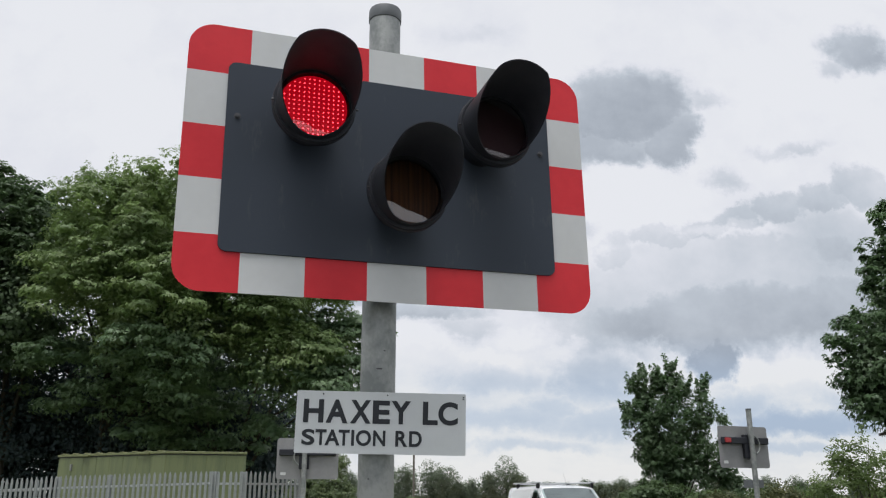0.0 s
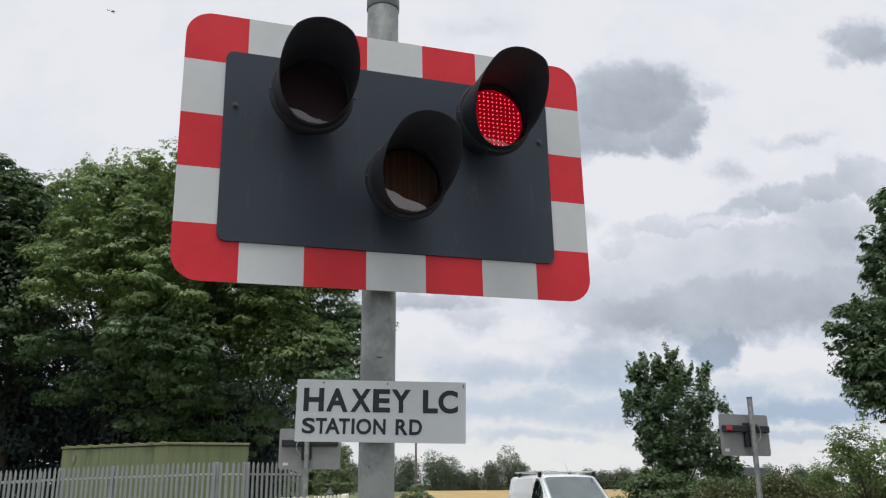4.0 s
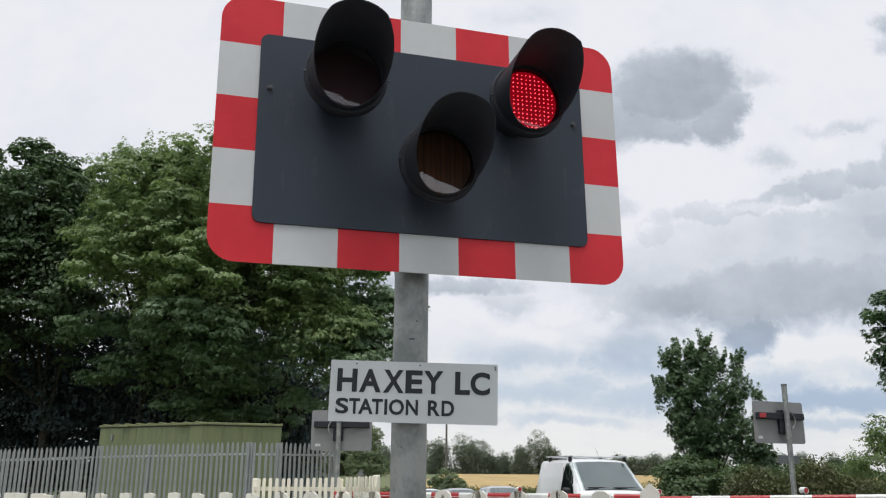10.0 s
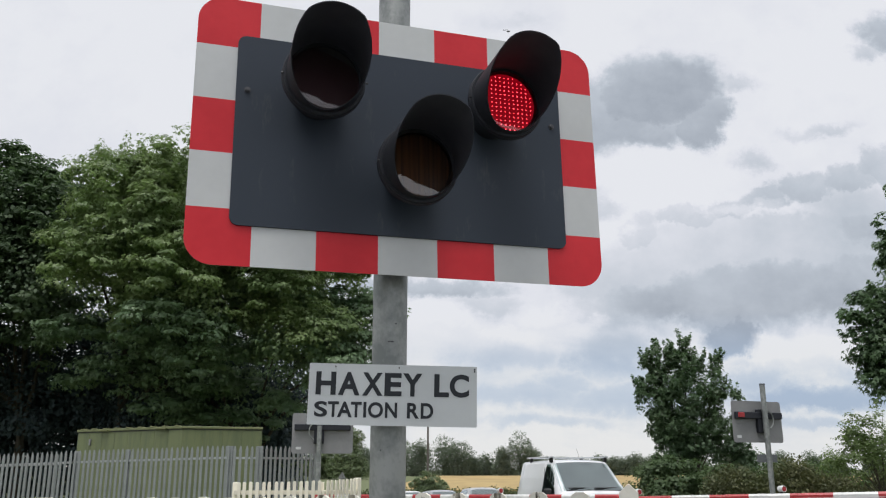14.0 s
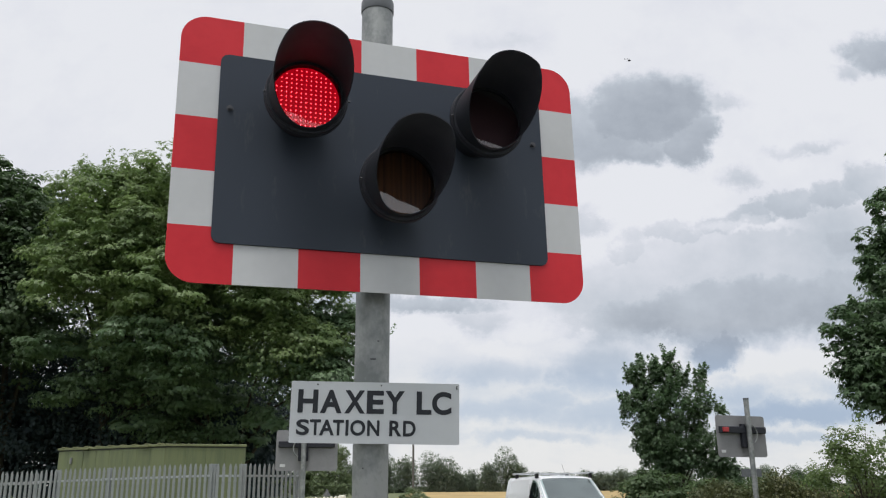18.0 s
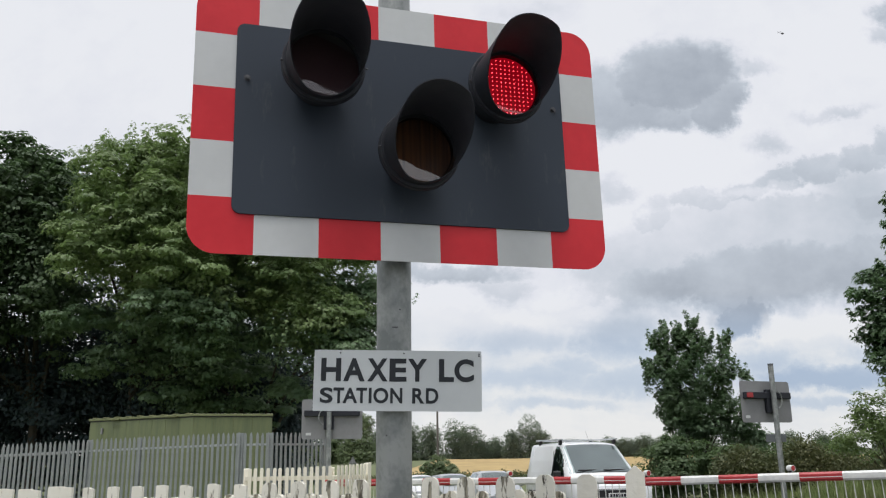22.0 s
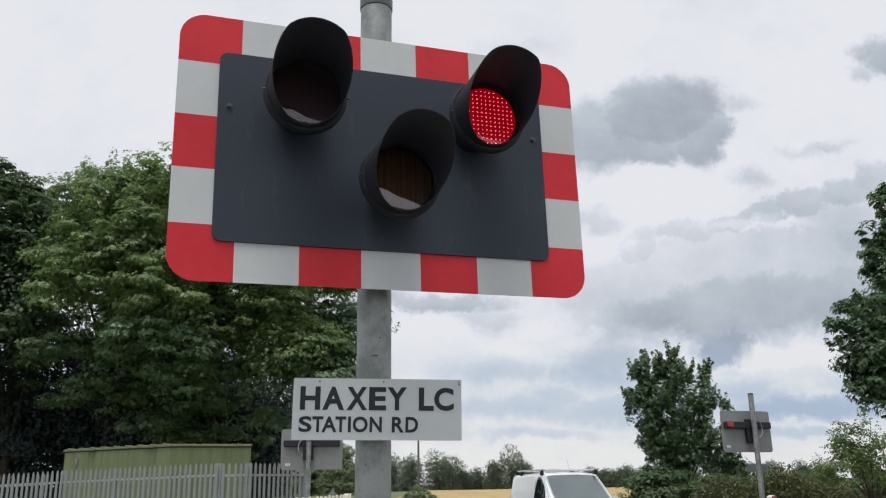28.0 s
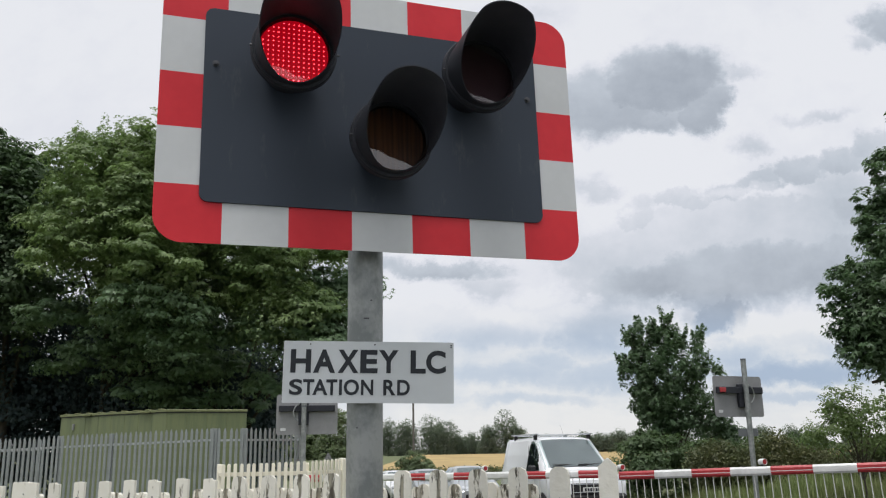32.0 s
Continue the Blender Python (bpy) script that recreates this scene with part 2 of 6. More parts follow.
def mat(name, a, b=None, rough=0.6, metal=0.0, scale=8.0, bump=0.0, bscale=None, spec=0.5, stretch=(1, 1, 1),
        island=0.0, obj=0.0, detail=5.0, lo=0.35, hi=0.65, coat=0.0):
    """A surface of two colours mixed by noise at two scales, with fine relief."""
    if name in MATS:
        return MATS[name]
    m = bpy.data.materials.new(name)
    MATS[name] = m
    m.use_nodes = True
    nt = m.node_tree
    N, L = nt.nodes.new, nt.links.new
    p = nt.nodes["Principled BSDF"]
    p.inputs["Roughness"].default_value, p.inputs["Metallic"].default_value = rough, metal
    p.inputs["Specular IOR Level"].default_value = spec
    p.inputs["Coat Weight"].default_value = coat
    b = b or tuple(min(1, c * 0.8) for c in a)
    tc, mp = N("ShaderNodeTexCoord"), N("ShaderNodeMapping")
    mp.inputs["Scale"].default_value = stretch
    L(tc.outputs["Object"], mp.inputs[0])
    n1, n2 = N("ShaderNodeTexNoise"), N("ShaderNodeTexNoise")
    n1.inputs["Scale"].default_value, n1.inputs["Detail"].default_value = scale, detail
    n2.inputs["Scale"].default_value, n2.inputs["Detail"].default_value = scale * 7.3, 3.0
    for n in (n1, n2):
        L(mp.outputs[0], n.inputs["Vector"])
    add = N("ShaderNodeMath")
    add.operation = "MULTIPLY_ADD"
    add.inputs[1].default_value = 0.35
    L(n2.outputs[0], add.inputs[0])
    sub = N("ShaderNodeMath")
    sub.operation = "SUBTRACT"
    sub.inputs[1].default_value = 0.175
    L(n1.outputs[0], sub.inputs[0])
    L(sub.outputs[0], add.inputs[2])
    ramp = N("ShaderNodeMapRange")
    ramp.inputs[1].default_value, ramp.inputs[2].default_value = lo, hi
    L(add.outputs[0], ramp.inputs[0])
    mix = N("ShaderNodeMix")
    mix.data_type = "RGBA"
    mix.inputs[6].default_value, mix.inputs[7].default_value = (*a, 1), (*b, 1)
    L(ramp.outputs[0], mix.inputs[0])
    col = mix.outputs[2]
    for amount, source in ((island, "g"), (obj, "o")):
        if not amount:
            continue
        rnd = N("ShaderNodeNewGeometry").outputs["Random Per Island"] if source == "g" else N("ShaderNodeObjectInfo").outputs["Random"]
        r = N("ShaderNodeMapRange")
        r.inputs[3].default_value, r.inputs[4].default_value = 1 - amount, 1 + amount
        L(rnd, r.inputs[0])
        s = N("ShaderNodeVectorMath")
        s.operation = "SCALE"
        L(col, s.inputs[0])
        L(r.outputs[0], s.inputs[3])
        col = s.outputs[0]
    L(col, p.inputs["Base Color"])
    if bump:
        bn, bp = N("ShaderNodeTexNoise"), N("ShaderNodeBump")
        bn.inputs["Scale"].default_value, bn.inputs["Detail"].default_value = bscale or scale * 12, 6.0
        L(mp.outputs[0], bn.inputs["Vector"])
        bp.inputs["Strength"].default_value, bp.inputs["Distance"].default_value = bump, 0.01
        L(bn.outputs[0], bp.inputs["Height"])
        L(bp.outputs[0], p.inputs["Normal"])
    return m


def leaf_mat(name, a, b, rough=0.45, through_light=0.3, island=0.18):
    m = mat(name, a, b, rough=rough, scale=0.6, island=island, spec=0.55)
    nt = m.node_tree
    N, L = nt.nodes.new, nt.links.new
    p, out = nt.nodes["Principled BSDF"], nt.nodes["Material Output"]
    tr, mx = N("ShaderNodeBsdfTranslucent"), N("ShaderNodeMixShader")
    tr.inputs[0].default_value = (b[0] * 1.15, b[1] * 1.3, b[2] * 1.05, 1)
    mx.inputs[0].default_value = through_light
    L(p.outputs[0], mx.inputs[1])
    L(tr.outputs[0], mx.inputs[2])
    L(mx.outputs[0], out.inputs[0])
    return m


def glow_mat(name, colour, power):
    m = bpy.data.materials.new(name)
    m.use_nodes = True
    p = m.node_tree.nodes["Principled BSDF"]
    p.inputs["Base Color"].default_value = (*(c * 0.5 for c in colour), 1)
    p.inputs["Emission Color"].default_value, p.inputs["Emission Strength"].default_value = (*colour, 1), power
    return m


def pane_mat(name, tint, gloss=0.08, rough=0.05, sheen=(1, 1, 1)):
    """Thin glass: clear or tinted, with a mirror's sheen that grows at a slant."""
    m = bpy.data.materials.new(name)
    m.use_nodes = True
    nt = m.node_tree
    N, L = nt.nodes.new, nt.links.new
    out = nt.nodes["Material Output"]
    tr, gl, mx, fr = N("ShaderNodeBsdfTransparent"), N("ShaderNodeBsdfGlossy"), N("ShaderNodeMixShader"), N("ShaderNodeFresnel")
    tr.inputs[0].default_value = (*tint, 1)
    gl.inputs["Roughness"].default_value = rough
    gl.inputs["Color"].default_value = (*sheen, 1)
    fr.inputs[0].default_value = 1.5
    mul = N("ShaderNodeMath")
    mul.operation = "MULTIPLY_ADD"
    mul.inputs[1].default_value, mul.inputs[2].default_value = 1.0, gloss
    L(fr.outputs[0], mul.inputs[0])
    L(mul.outputs[0], mx.inputs[0])
    L(tr.outputs[0], mx.inputs[1])
    L(gl.outputs[0], mx.inputs[2])
    L(mx.outputs[0], out.inputs[0])
    return m


GALV = mat("galvanised steel", (0.335, 0.345, 0.335), (0.205, 0.220, 0.216), rough=0.45, metal=0.5, scale=11, bump=0.10, bscale=60, stretch=(1, 1, 0.75), lo=0.38, hi=0.62)
GALV_DULL = mat("weathered palisade steel", (0.275, 0.293, 0.293), (0.225, 0.243, 0.243), rough=0.6, metal=0.0, scale=3, obj=0.05, spec=0.3)
GALV_RAIL = mat("bright galvanised rail", (0.40, 0.425, 0.43), (0.33, 0.35, 0.355), rough=0.5, scale=3, metal=0.2)
CAP = mat("grey plastic cap", (0.13, 0.14, 0.15), rough=0.5, scale=20)
RED = mat("red reflective sheeting", (0.68, 0.034, 0.046), (0.61, 0.026, 0.038), rough=0.42, scale=4, bump=0.03, bscale=400, spec=0.25)
WHITE = mat("white reflective sheeting", (0.60, 0.61, 0.61), (0.565, 0.575, 0.575), rough=0.4, scale=5, bump=0.03, bscale=400)
PANEL = mat("dark grey panel paint", (0.040, 0.050, 0.067), (0.075, 0.082, 0.09), rough=0.5, scale=4, stretch=(5, 1, 1.3), bump=0.05, bscale=300, spec=0.22, lo=0.62, hi=0.84)
BLACK = mat("black moulded plastic", (0.025, 0.027, 0.034), (0.031, 0.033, 0.040), rough=0.55, scale=20, bump=0.04, bscale=300, spec=0.22)
# cowl's inner black, its colour lightened so the lamps' red glow shows
BLACK_IN = mat("lightened cowl black", (0.058, 0.058, 0.074), (0.048, 0.048, 0.062), rough=0.6, scale=20)
BOLT = mat("bolt steel", (0.09, 0.09, 0.095), rough=0.4, metal=0.6, scale=30)
PLATE = mat("white plate enamel", (0.60, 0.625, 0.63), (0.57, 0.595, 0.60), rough=0.4, scale=6, bump=0.03, bscale=200)
INK = mat("dark grey lettering", (0.032, 0.036, 0.042), rough=0.55, scale=20, spec=0.25)
SIGN_BACK = mat("grey sign back", (0.27, 0.27, 0.275), (0.23, 0.23, 0.235), rough=0.55, scale=3, metal=0.2)
CREAM = mat("cream fence paint", (0.86, 0.82, 0.70), (0.76, 0.71, 0.58), rough=0.7, scale=2, obj=0.1)
GREEN_STEEL = mat("olive green sheet steel", (0.156, 0.182, 0.084), (0.112, 0.137, 0.068), rough=0.5, scale=2.6, stretch=(2, 2, 0.25), lo=0.38, hi=0.72)
JOINT = mat("dark joint strip", (0.155, 0.169, 0.074), rough=0.7, scale=3)
ROOF_STEEL = mat("olive roof steel", (0.175, 0.190, 0.088), (0.145, 0.160, 0.072), rough=0.5, scale=2)
BARRIER_RED = mat("barrier red", (0.42, 0.03, 0.035), rough=0.4, scale=3)
BARRIER_WHITE = mat("barrier white", (0.72, 0.72, 0.70), rough=0.4, scale=3)
SKIRT = mat("skirt white steel", (0.62, 0.62, 0.58), rough=0.5, scale=3)
VAN_WHITE = mat("van white paint", (0.82, 0.83, 0.84), (0.79, 0.80, 0.81), rough=0.25, scale=1, coat=0.5)
SILVER = mat("silver car paint", (0.50, 0.52, 0.54), (0.46, 0.48, 0.5), rough=0.3, metal=0.5, scale=1, coat=0.5)
TRIM = mat("black car trim", (0.015, 0.015, 0.016), rough=0.5, scale=10)
GLASS = pane_mat("car glass", (0.66, 0.74, 0.72), 0.22, sheen=(0.80, 0.88, 0.88))
# for sheets laid on the body under glass, in place of a shaded cab
CAB_DARK = mat("dark sheet under car glass", (0.05, 0.055, 0.06), (0.16, 0.17, 0.17), rough=0.8, scale=1.6, detail=2.0)
TYRE = mat("tyre rubber", (0.02, 0.02, 0.02), rough=0.8, scale=20)
LAMP_CLEAR = mat("headlamp plastic", (0.55, 0.57, 0.6), rough=0.1, scale=8, coat=1.0)
NUMBER = mat("number plate white", (0.7, 0.7, 0.68), rough=0.4, scale=5)
BARK = mat("bark", (0.075, 0.062, 0.048), (0.045, 0.038, 0.03), rough=0.9, scale=3, stretch=(1, 1, 0.3), bump=0.6)
WOOD_POLE = mat("weathered pole wood", (0.17, 0.15, 0.13), rough=0.8, scale=3)
LEAF_A = leaf_mat("sycamore leaf", (0.126, 0.192, 0.072), (0.200, 0.262, 0.104), through_light=0.36, rough=0.55)
# near-black leaf: the shade behind the cabin is put into its colour
LEAF_B = leaf_mat("shade-dark leaf", (0.026, 0.046, 0.052), (0.042, 0.068, 0.070), through_light=0.25, rough=0.65)
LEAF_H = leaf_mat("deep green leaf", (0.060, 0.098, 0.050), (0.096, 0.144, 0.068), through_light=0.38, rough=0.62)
LEAF_C = leaf_mat("maple leaf", (0.078, 0.132, 0.068), (0.122, 0.184, 0.092), through_light=0.40)
# sycamore's lower leaves, their shade put into a darker, bluer colour
LEAF_K = leaf_mat("shaded sycamore leaf", (0.102, 0.168, 0.090), (0.162, 0.236, 0.120), through_light=0.30, rough=0.5)
LEAF_D = leaf_mat("bramble leaf", (0.066, 0.098, 0.042), (0.130, 0.134, 0.060), island=0.38, rough=0.62)
LEAF_E = leaf_mat("elder leaf", (0.066, 0.110, 0.044), (0.112, 0.166, 0.064), through_light=0.34, rough=0.6)
LEAF_Y = leaf_mat("pale elder leaf", (0.112, 0.160, 0.056), (0.172, 0.226, 0.084), through_light=0.45, rough=0.6)
LEAF_G = leaf_mat("lane leaf", (0.110, 0.155, 0.070), (0.170, 0.215, 0.100))
# paled and greyed: the haze of distance is put into this leaf colour
LEAF_F = leaf_mat("hazed distant leaf", (0.132, 0.164, 0.118), (0.160, 0.190, 0.136), through_light=0.55, island=0.06)
GRASS = leaf_mat("grass blade", (0.125, 0.180, 0.056), (0.235, 0.255, 0.105))
GROUND = mat("grassy earth", (0.098, 0.128, 0.046), (0.135, 0.145, 0.066), rough=0.95, scale=0.5, bump=0.5, bscale=6)
FIELD = mat("ripe wheat", (0.43, 0.31, 0.125), (0.33, 0.235, 0.095), rough=0.9, scale=0.12, stretch=(1, 0.25, 1), bump=0.5, bscale=3)
ASPHALT = mat("asphalt", (0.05, 0.05, 0.052), (0.065, 0.065, 0.066), rough=0.85, scale=2, bump=0.4, bscale=90)
BALLAST = mat("grey ballast", (0.20, 0.18, 0.16), (0.12, 0.11, 0.10), rough=0.9, scale=14, bump=1.0, bscale=25)
RAIL = mat("rail steel", (0.16, 0.11, 0.08), rough=0.5, metal=0.6, scale=6)
SLEEPER = mat("concrete sleeper", (0.36, 0.35, 0.33), rough=0.9, scale=5)


# ---- building helpers ----
def part(name, bm, material, parent=None, label="", at=None, smooth=None):
    """Links a bmesh (or a mesh) as one object under parent; a list of materials gives slots."""
    if isinstance(bm, bmesh.types.BMesh):
        me = bpy.data.meshes.new(name)
        bm.to_mesh(me)
        bm.free()
    else:
        me = bm
    if not me.materials:
        for m in material if isinstance(material, (list, tuple)) else [material]:
            me.materials.append(m)
    if smooth is not None and len(me.polygons):
        if smooth:
            me.shade_smooth()
            me.set_sharp_from_angle(angle=radians(smooth))
    ob = new(name, me)
    if parent:
        ob.parent = parent
    if at is not None:
        ob.matrix_basis = at
    if label:
        ob["label"] = label
    return ob


def thing(name, m, label, category, group="", kind=""):
    ob = new(name)
    ob.matrix_basis = m
    ob.empty_display_size = 0.2
    return tagged(ob, label, category, group, kind)


def box(bm, x0, x1, y0, y1, z0, z1, bevel=0.0, m=None):
    """A block, bevelled, added to bm."""
    b = bmesh.new()
    bmesh.ops.create_cube(b, size=1)
    for v in b.verts:
        v.co = Vector(((x0 + x1) / 2 + v.co.x * (x1 - x0), (y0 + y1) / 2 + v.co.y * (y1 - y0), (z0 + z1) / 2 + v.co.z * (z1 - z0)))
    if bevel:
        bmesh.ops.bevel(b, geom=list(b.edges), offset=bevel, segments=1, affect="EDGES", profile=0.5)
    if m is not None:
        bmesh.ops.transform(b, matrix=m, verts=b.verts)
    me = bpy.data.meshes.new("tmp")
    b.to_mesh(me)
    b.free()
    bm.from_mesh(me)
    bpy.data.meshes.remove(me)
    return bm


def block(x0, x1, y0, y1, z0, z1, bevel=0.0, m=None):
    return box(bmesh.new(), x0, x1, y0, y1, z0, z1, bevel, m)


def prism(outline, y0, y1, bm=None):
    """An outline in x, z pushed from y0 to y1."""
    bm = bm or bmesh.new()
    a = [bm.verts.new((x, y0, z)) for x, z in outline]
    b = [bm.verts.new((x, y1, z)) for x, z in outline]
    bm.faces.new(a)
    bm.faces.new(b[::-1])
    n = len(a)
    for i in range(n):
        bm.faces.new((a[i], b[i], b[(i + 1) % n], a[(i + 1) % n]))
    bmesh.ops.recalc_face_normals(bm, faces=bm.faces)
    return bm


def rounded(x0, x1, z0, z1, r, corners=(1, 1, 1, 1), n=8):
    """A rectangle's outline with round corners: lower left, lower right, upper right, upper left."""
    pts = []
    for (cx, cz, a0), on in zip(((x0 + r, z0 + r, 180), (x1 - r, z0 + r, 270), (x1 - r, z1 - r, 0), (x0 + r, z1 - r, 90)), corners):
        if on:
            pts += [(cx + r * math.cos(radians(a0 + 90 * i / n)), cz + r * math.sin(radians(a0 + 90 * i / n))) for i in range(n + 1)]
        else:
            pts.append((x0 if a0 in (180, 90) else x1, z0 if a0 in (180, 270) else z1))
    return pts


def tube(profile, n=32, axis="z", bm=None, close=True):
    """A surface of revolution: profile of (radius, height)."""
    bm = bm or bmesh.new()
    rings = []
    for r, h in profile:
        ring = []
        for i in range(n):
            a = 2 * math.pi * i / n
            c, s = r * math.cos(a), r * math.sin(a)
            ring.append(bm.verts.new((c, s, h) if axis == "z" else (c, -h, s) if axis == "y" else (h, c, s)))
        rings.append(ring)
    for p, q in zip(rings, rings[1:]):
        for i in range(n):
            bm.faces.new((p[i], p[(i + 1) % n], q[(i + 1) % n], q[i]))
    if close:
        bm.faces.new(rings[0])
        bm.faces.new(rings[-1])
    bmesh.ops.recalc_face_normals(bm, faces=bm.faces)
    return bm


def pipe(points, r, n=8, bm=None, taper=1.0):
    """A round rod along points."""
    bm = bm or bmesh.new()
    pts = [Vector(p) for p in points]
    rings = []
    for i, p in enumerate(pts):
        d = (pts[min(i + 1, len(pts) - 1)] - pts[max(i - 1, 0)]).normalized()
        u = d.orthogonal().normalized() if i == 0 else (u - d * u.dot(d)).normalized()
        w = d.cross(u)
        k = r * (1 + (taper - 1) * i / max(1, len(pts) - 1))
        rings.append([bm.verts.new(p + (u * math.cos(2 * math.pi * j / n) + w * math.sin(2 * math.pi * j / n)) * k) for j in range(n)])
    for a, b in zip(rings, rings[1:]):
        for j in range(n):
            bm.faces.new((a[j], a[(j + 1) % n], b[(j + 1) % n], b[j]))
    bm.faces.new(rings[0][::-1])
    bm.faces.new(rings[-1])
    return bm


BLADE = ((0, 0, 0), (-0.43, 0.46, 0.09), (0, 1.0, -0.10), (0.43, 0.46, 0.09))
PALMATE = ((0, 0, 0), (-0.60, 0.50, 0.0), (-0.15, 0.46, 0.05), (0, 1.12, -0.14), (0.15, 0.46, 0.05), (0.60, 0.50, 0.0))


def leaf_mesh(name, centres, normals, sizes, rng, outline=BLADE):
    """Many folded leaves in one mesh: one at each centre, facing its normal, the tip hanging."""
    n, c = len(centres), len(outline)
    d = normals / (np.linalg.norm(normals, axis=1, keepdims=True) + 1e-9)
    hang = rng.normal(size=(n, 3)) * 0.6 - np.array((0, 0, 1.0))
    u = np.cross(hang, d)
    u /= np.linalg.norm(u, axis=1, keepdims=True) + 1e-9
    w = np.cross(d, u)
    shape = np.array(outline)
    v = centres[:, None, :] + sizes[:, None, None] * (shape[None, :, 0:1] * u[:, None] + (shape[None, :, 1:2] - 0.4) * w[:, None] + shape[None, :, 2:3] * d[:, None])
    me = bpy.data.meshes.new(name)
    me.vertices.add(c * n)
    me.vertices.foreach_set("co", v.reshape(-1).astype(np.float32))
    me.loops.add(c * n)
    me.loops.foreach_set("vertex_index", np.arange(c * n, dtype=np.int32))
    me.polygons.add(n)
    me.polygons.foreach_set("loop_start", np.arange(0, c * n, c, dtype=np.int32))
    me.update(calc_edges=True)
    return me


# ---- sky backdrop: a flat cloud layer that drifts ----
def cloud_mat():
    m = bpy.data.materials.new("cloud layer")
    m.use_nodes = True
    nt = m.node_tree
    nt.nodes.clear()
    N, L = nt.nodes.new, nt.links.new
    tc, lift, cp = N("ShaderNodeTexCoord"), N("ShaderNodeVectorMath"), N("ShaderNodeGroup")
    cp.node_tree = CLOUDS
    lift.inputs[1].default_value = (0, 0, H)
    L(tc.outputs["Object"], lift.inputs[0])
    L(tangents(nt, lift.outputs[0]), cp.inputs[0])
    em = N("ShaderNodeEmission")
    L(cp.outputs[0], em.inputs[0])
    # the layer thins out far away
    sep, far = N("ShaderNodeSeparateXYZ"), N("ShaderNodeMapRange")
    L(tc.outputs["Object"], sep.inputs[0])
    far.interpolation_type = "SMOOTHSTEP"
    far.inputs[1].default_value, far.inputs[2].default_value = 5.0 * H, 8.0 * H
    L(sep.outputs["Y"], far.inputs[0])
    tr, mix, out = N("ShaderNodeBsdfTransparent"), N("ShaderNodeMixShader"), N("ShaderNodeOutputMaterial")
    L(far.outputs[0], mix.inputs[0])
    L(em.outputs[0], mix.inputs[1])
    L(tr.outputs[0], mix.inputs[2])
    L(mix.outputs[0], out.inputs[0])
    return m


def cloud_layer():
    bm = bmesh.new()
    bm.faces.new([bm.verts.new(p) for p in ((-4300, 640, 0), (4300, 640, 0), (4300, 4640, 0), (-4300, 4640, 0))])
    ob = part("backdrop_clouds", bm, cloud_mat())
    ob.matrix_basis = pose(0, 0, H + 1.6)
    return tagged(ob, "grey and white layer of broken clouds", "sky", kind="structure")


clouds = cloud_layer()


# ---- ground ----
def height(x, y):
    """The crossing stands on a low bank; the road falls away beyond it."""
    k = min(1.0, max(0.0, (y - 21) / 14))
    z = -0.55 * k * k * (3 - 2 * k)
    if 34 < y < 57:
        z -= 0.36 * math.sin(math.pi * (y - 34) / 23)
    if x > 7.2 and 13 < y < 30:
        z += 0.42 * min(1, (x - 7.2) / 1.2) * math.sin(math.pi * (y - 13) / 17)
    return z


def road_x(y):
    """The middle of the road."""
    return 4.0 - 0.055 * max(0, y - 24) ** 1.35 if y > 24 else 4.0 + 0.03 * (24 - y)


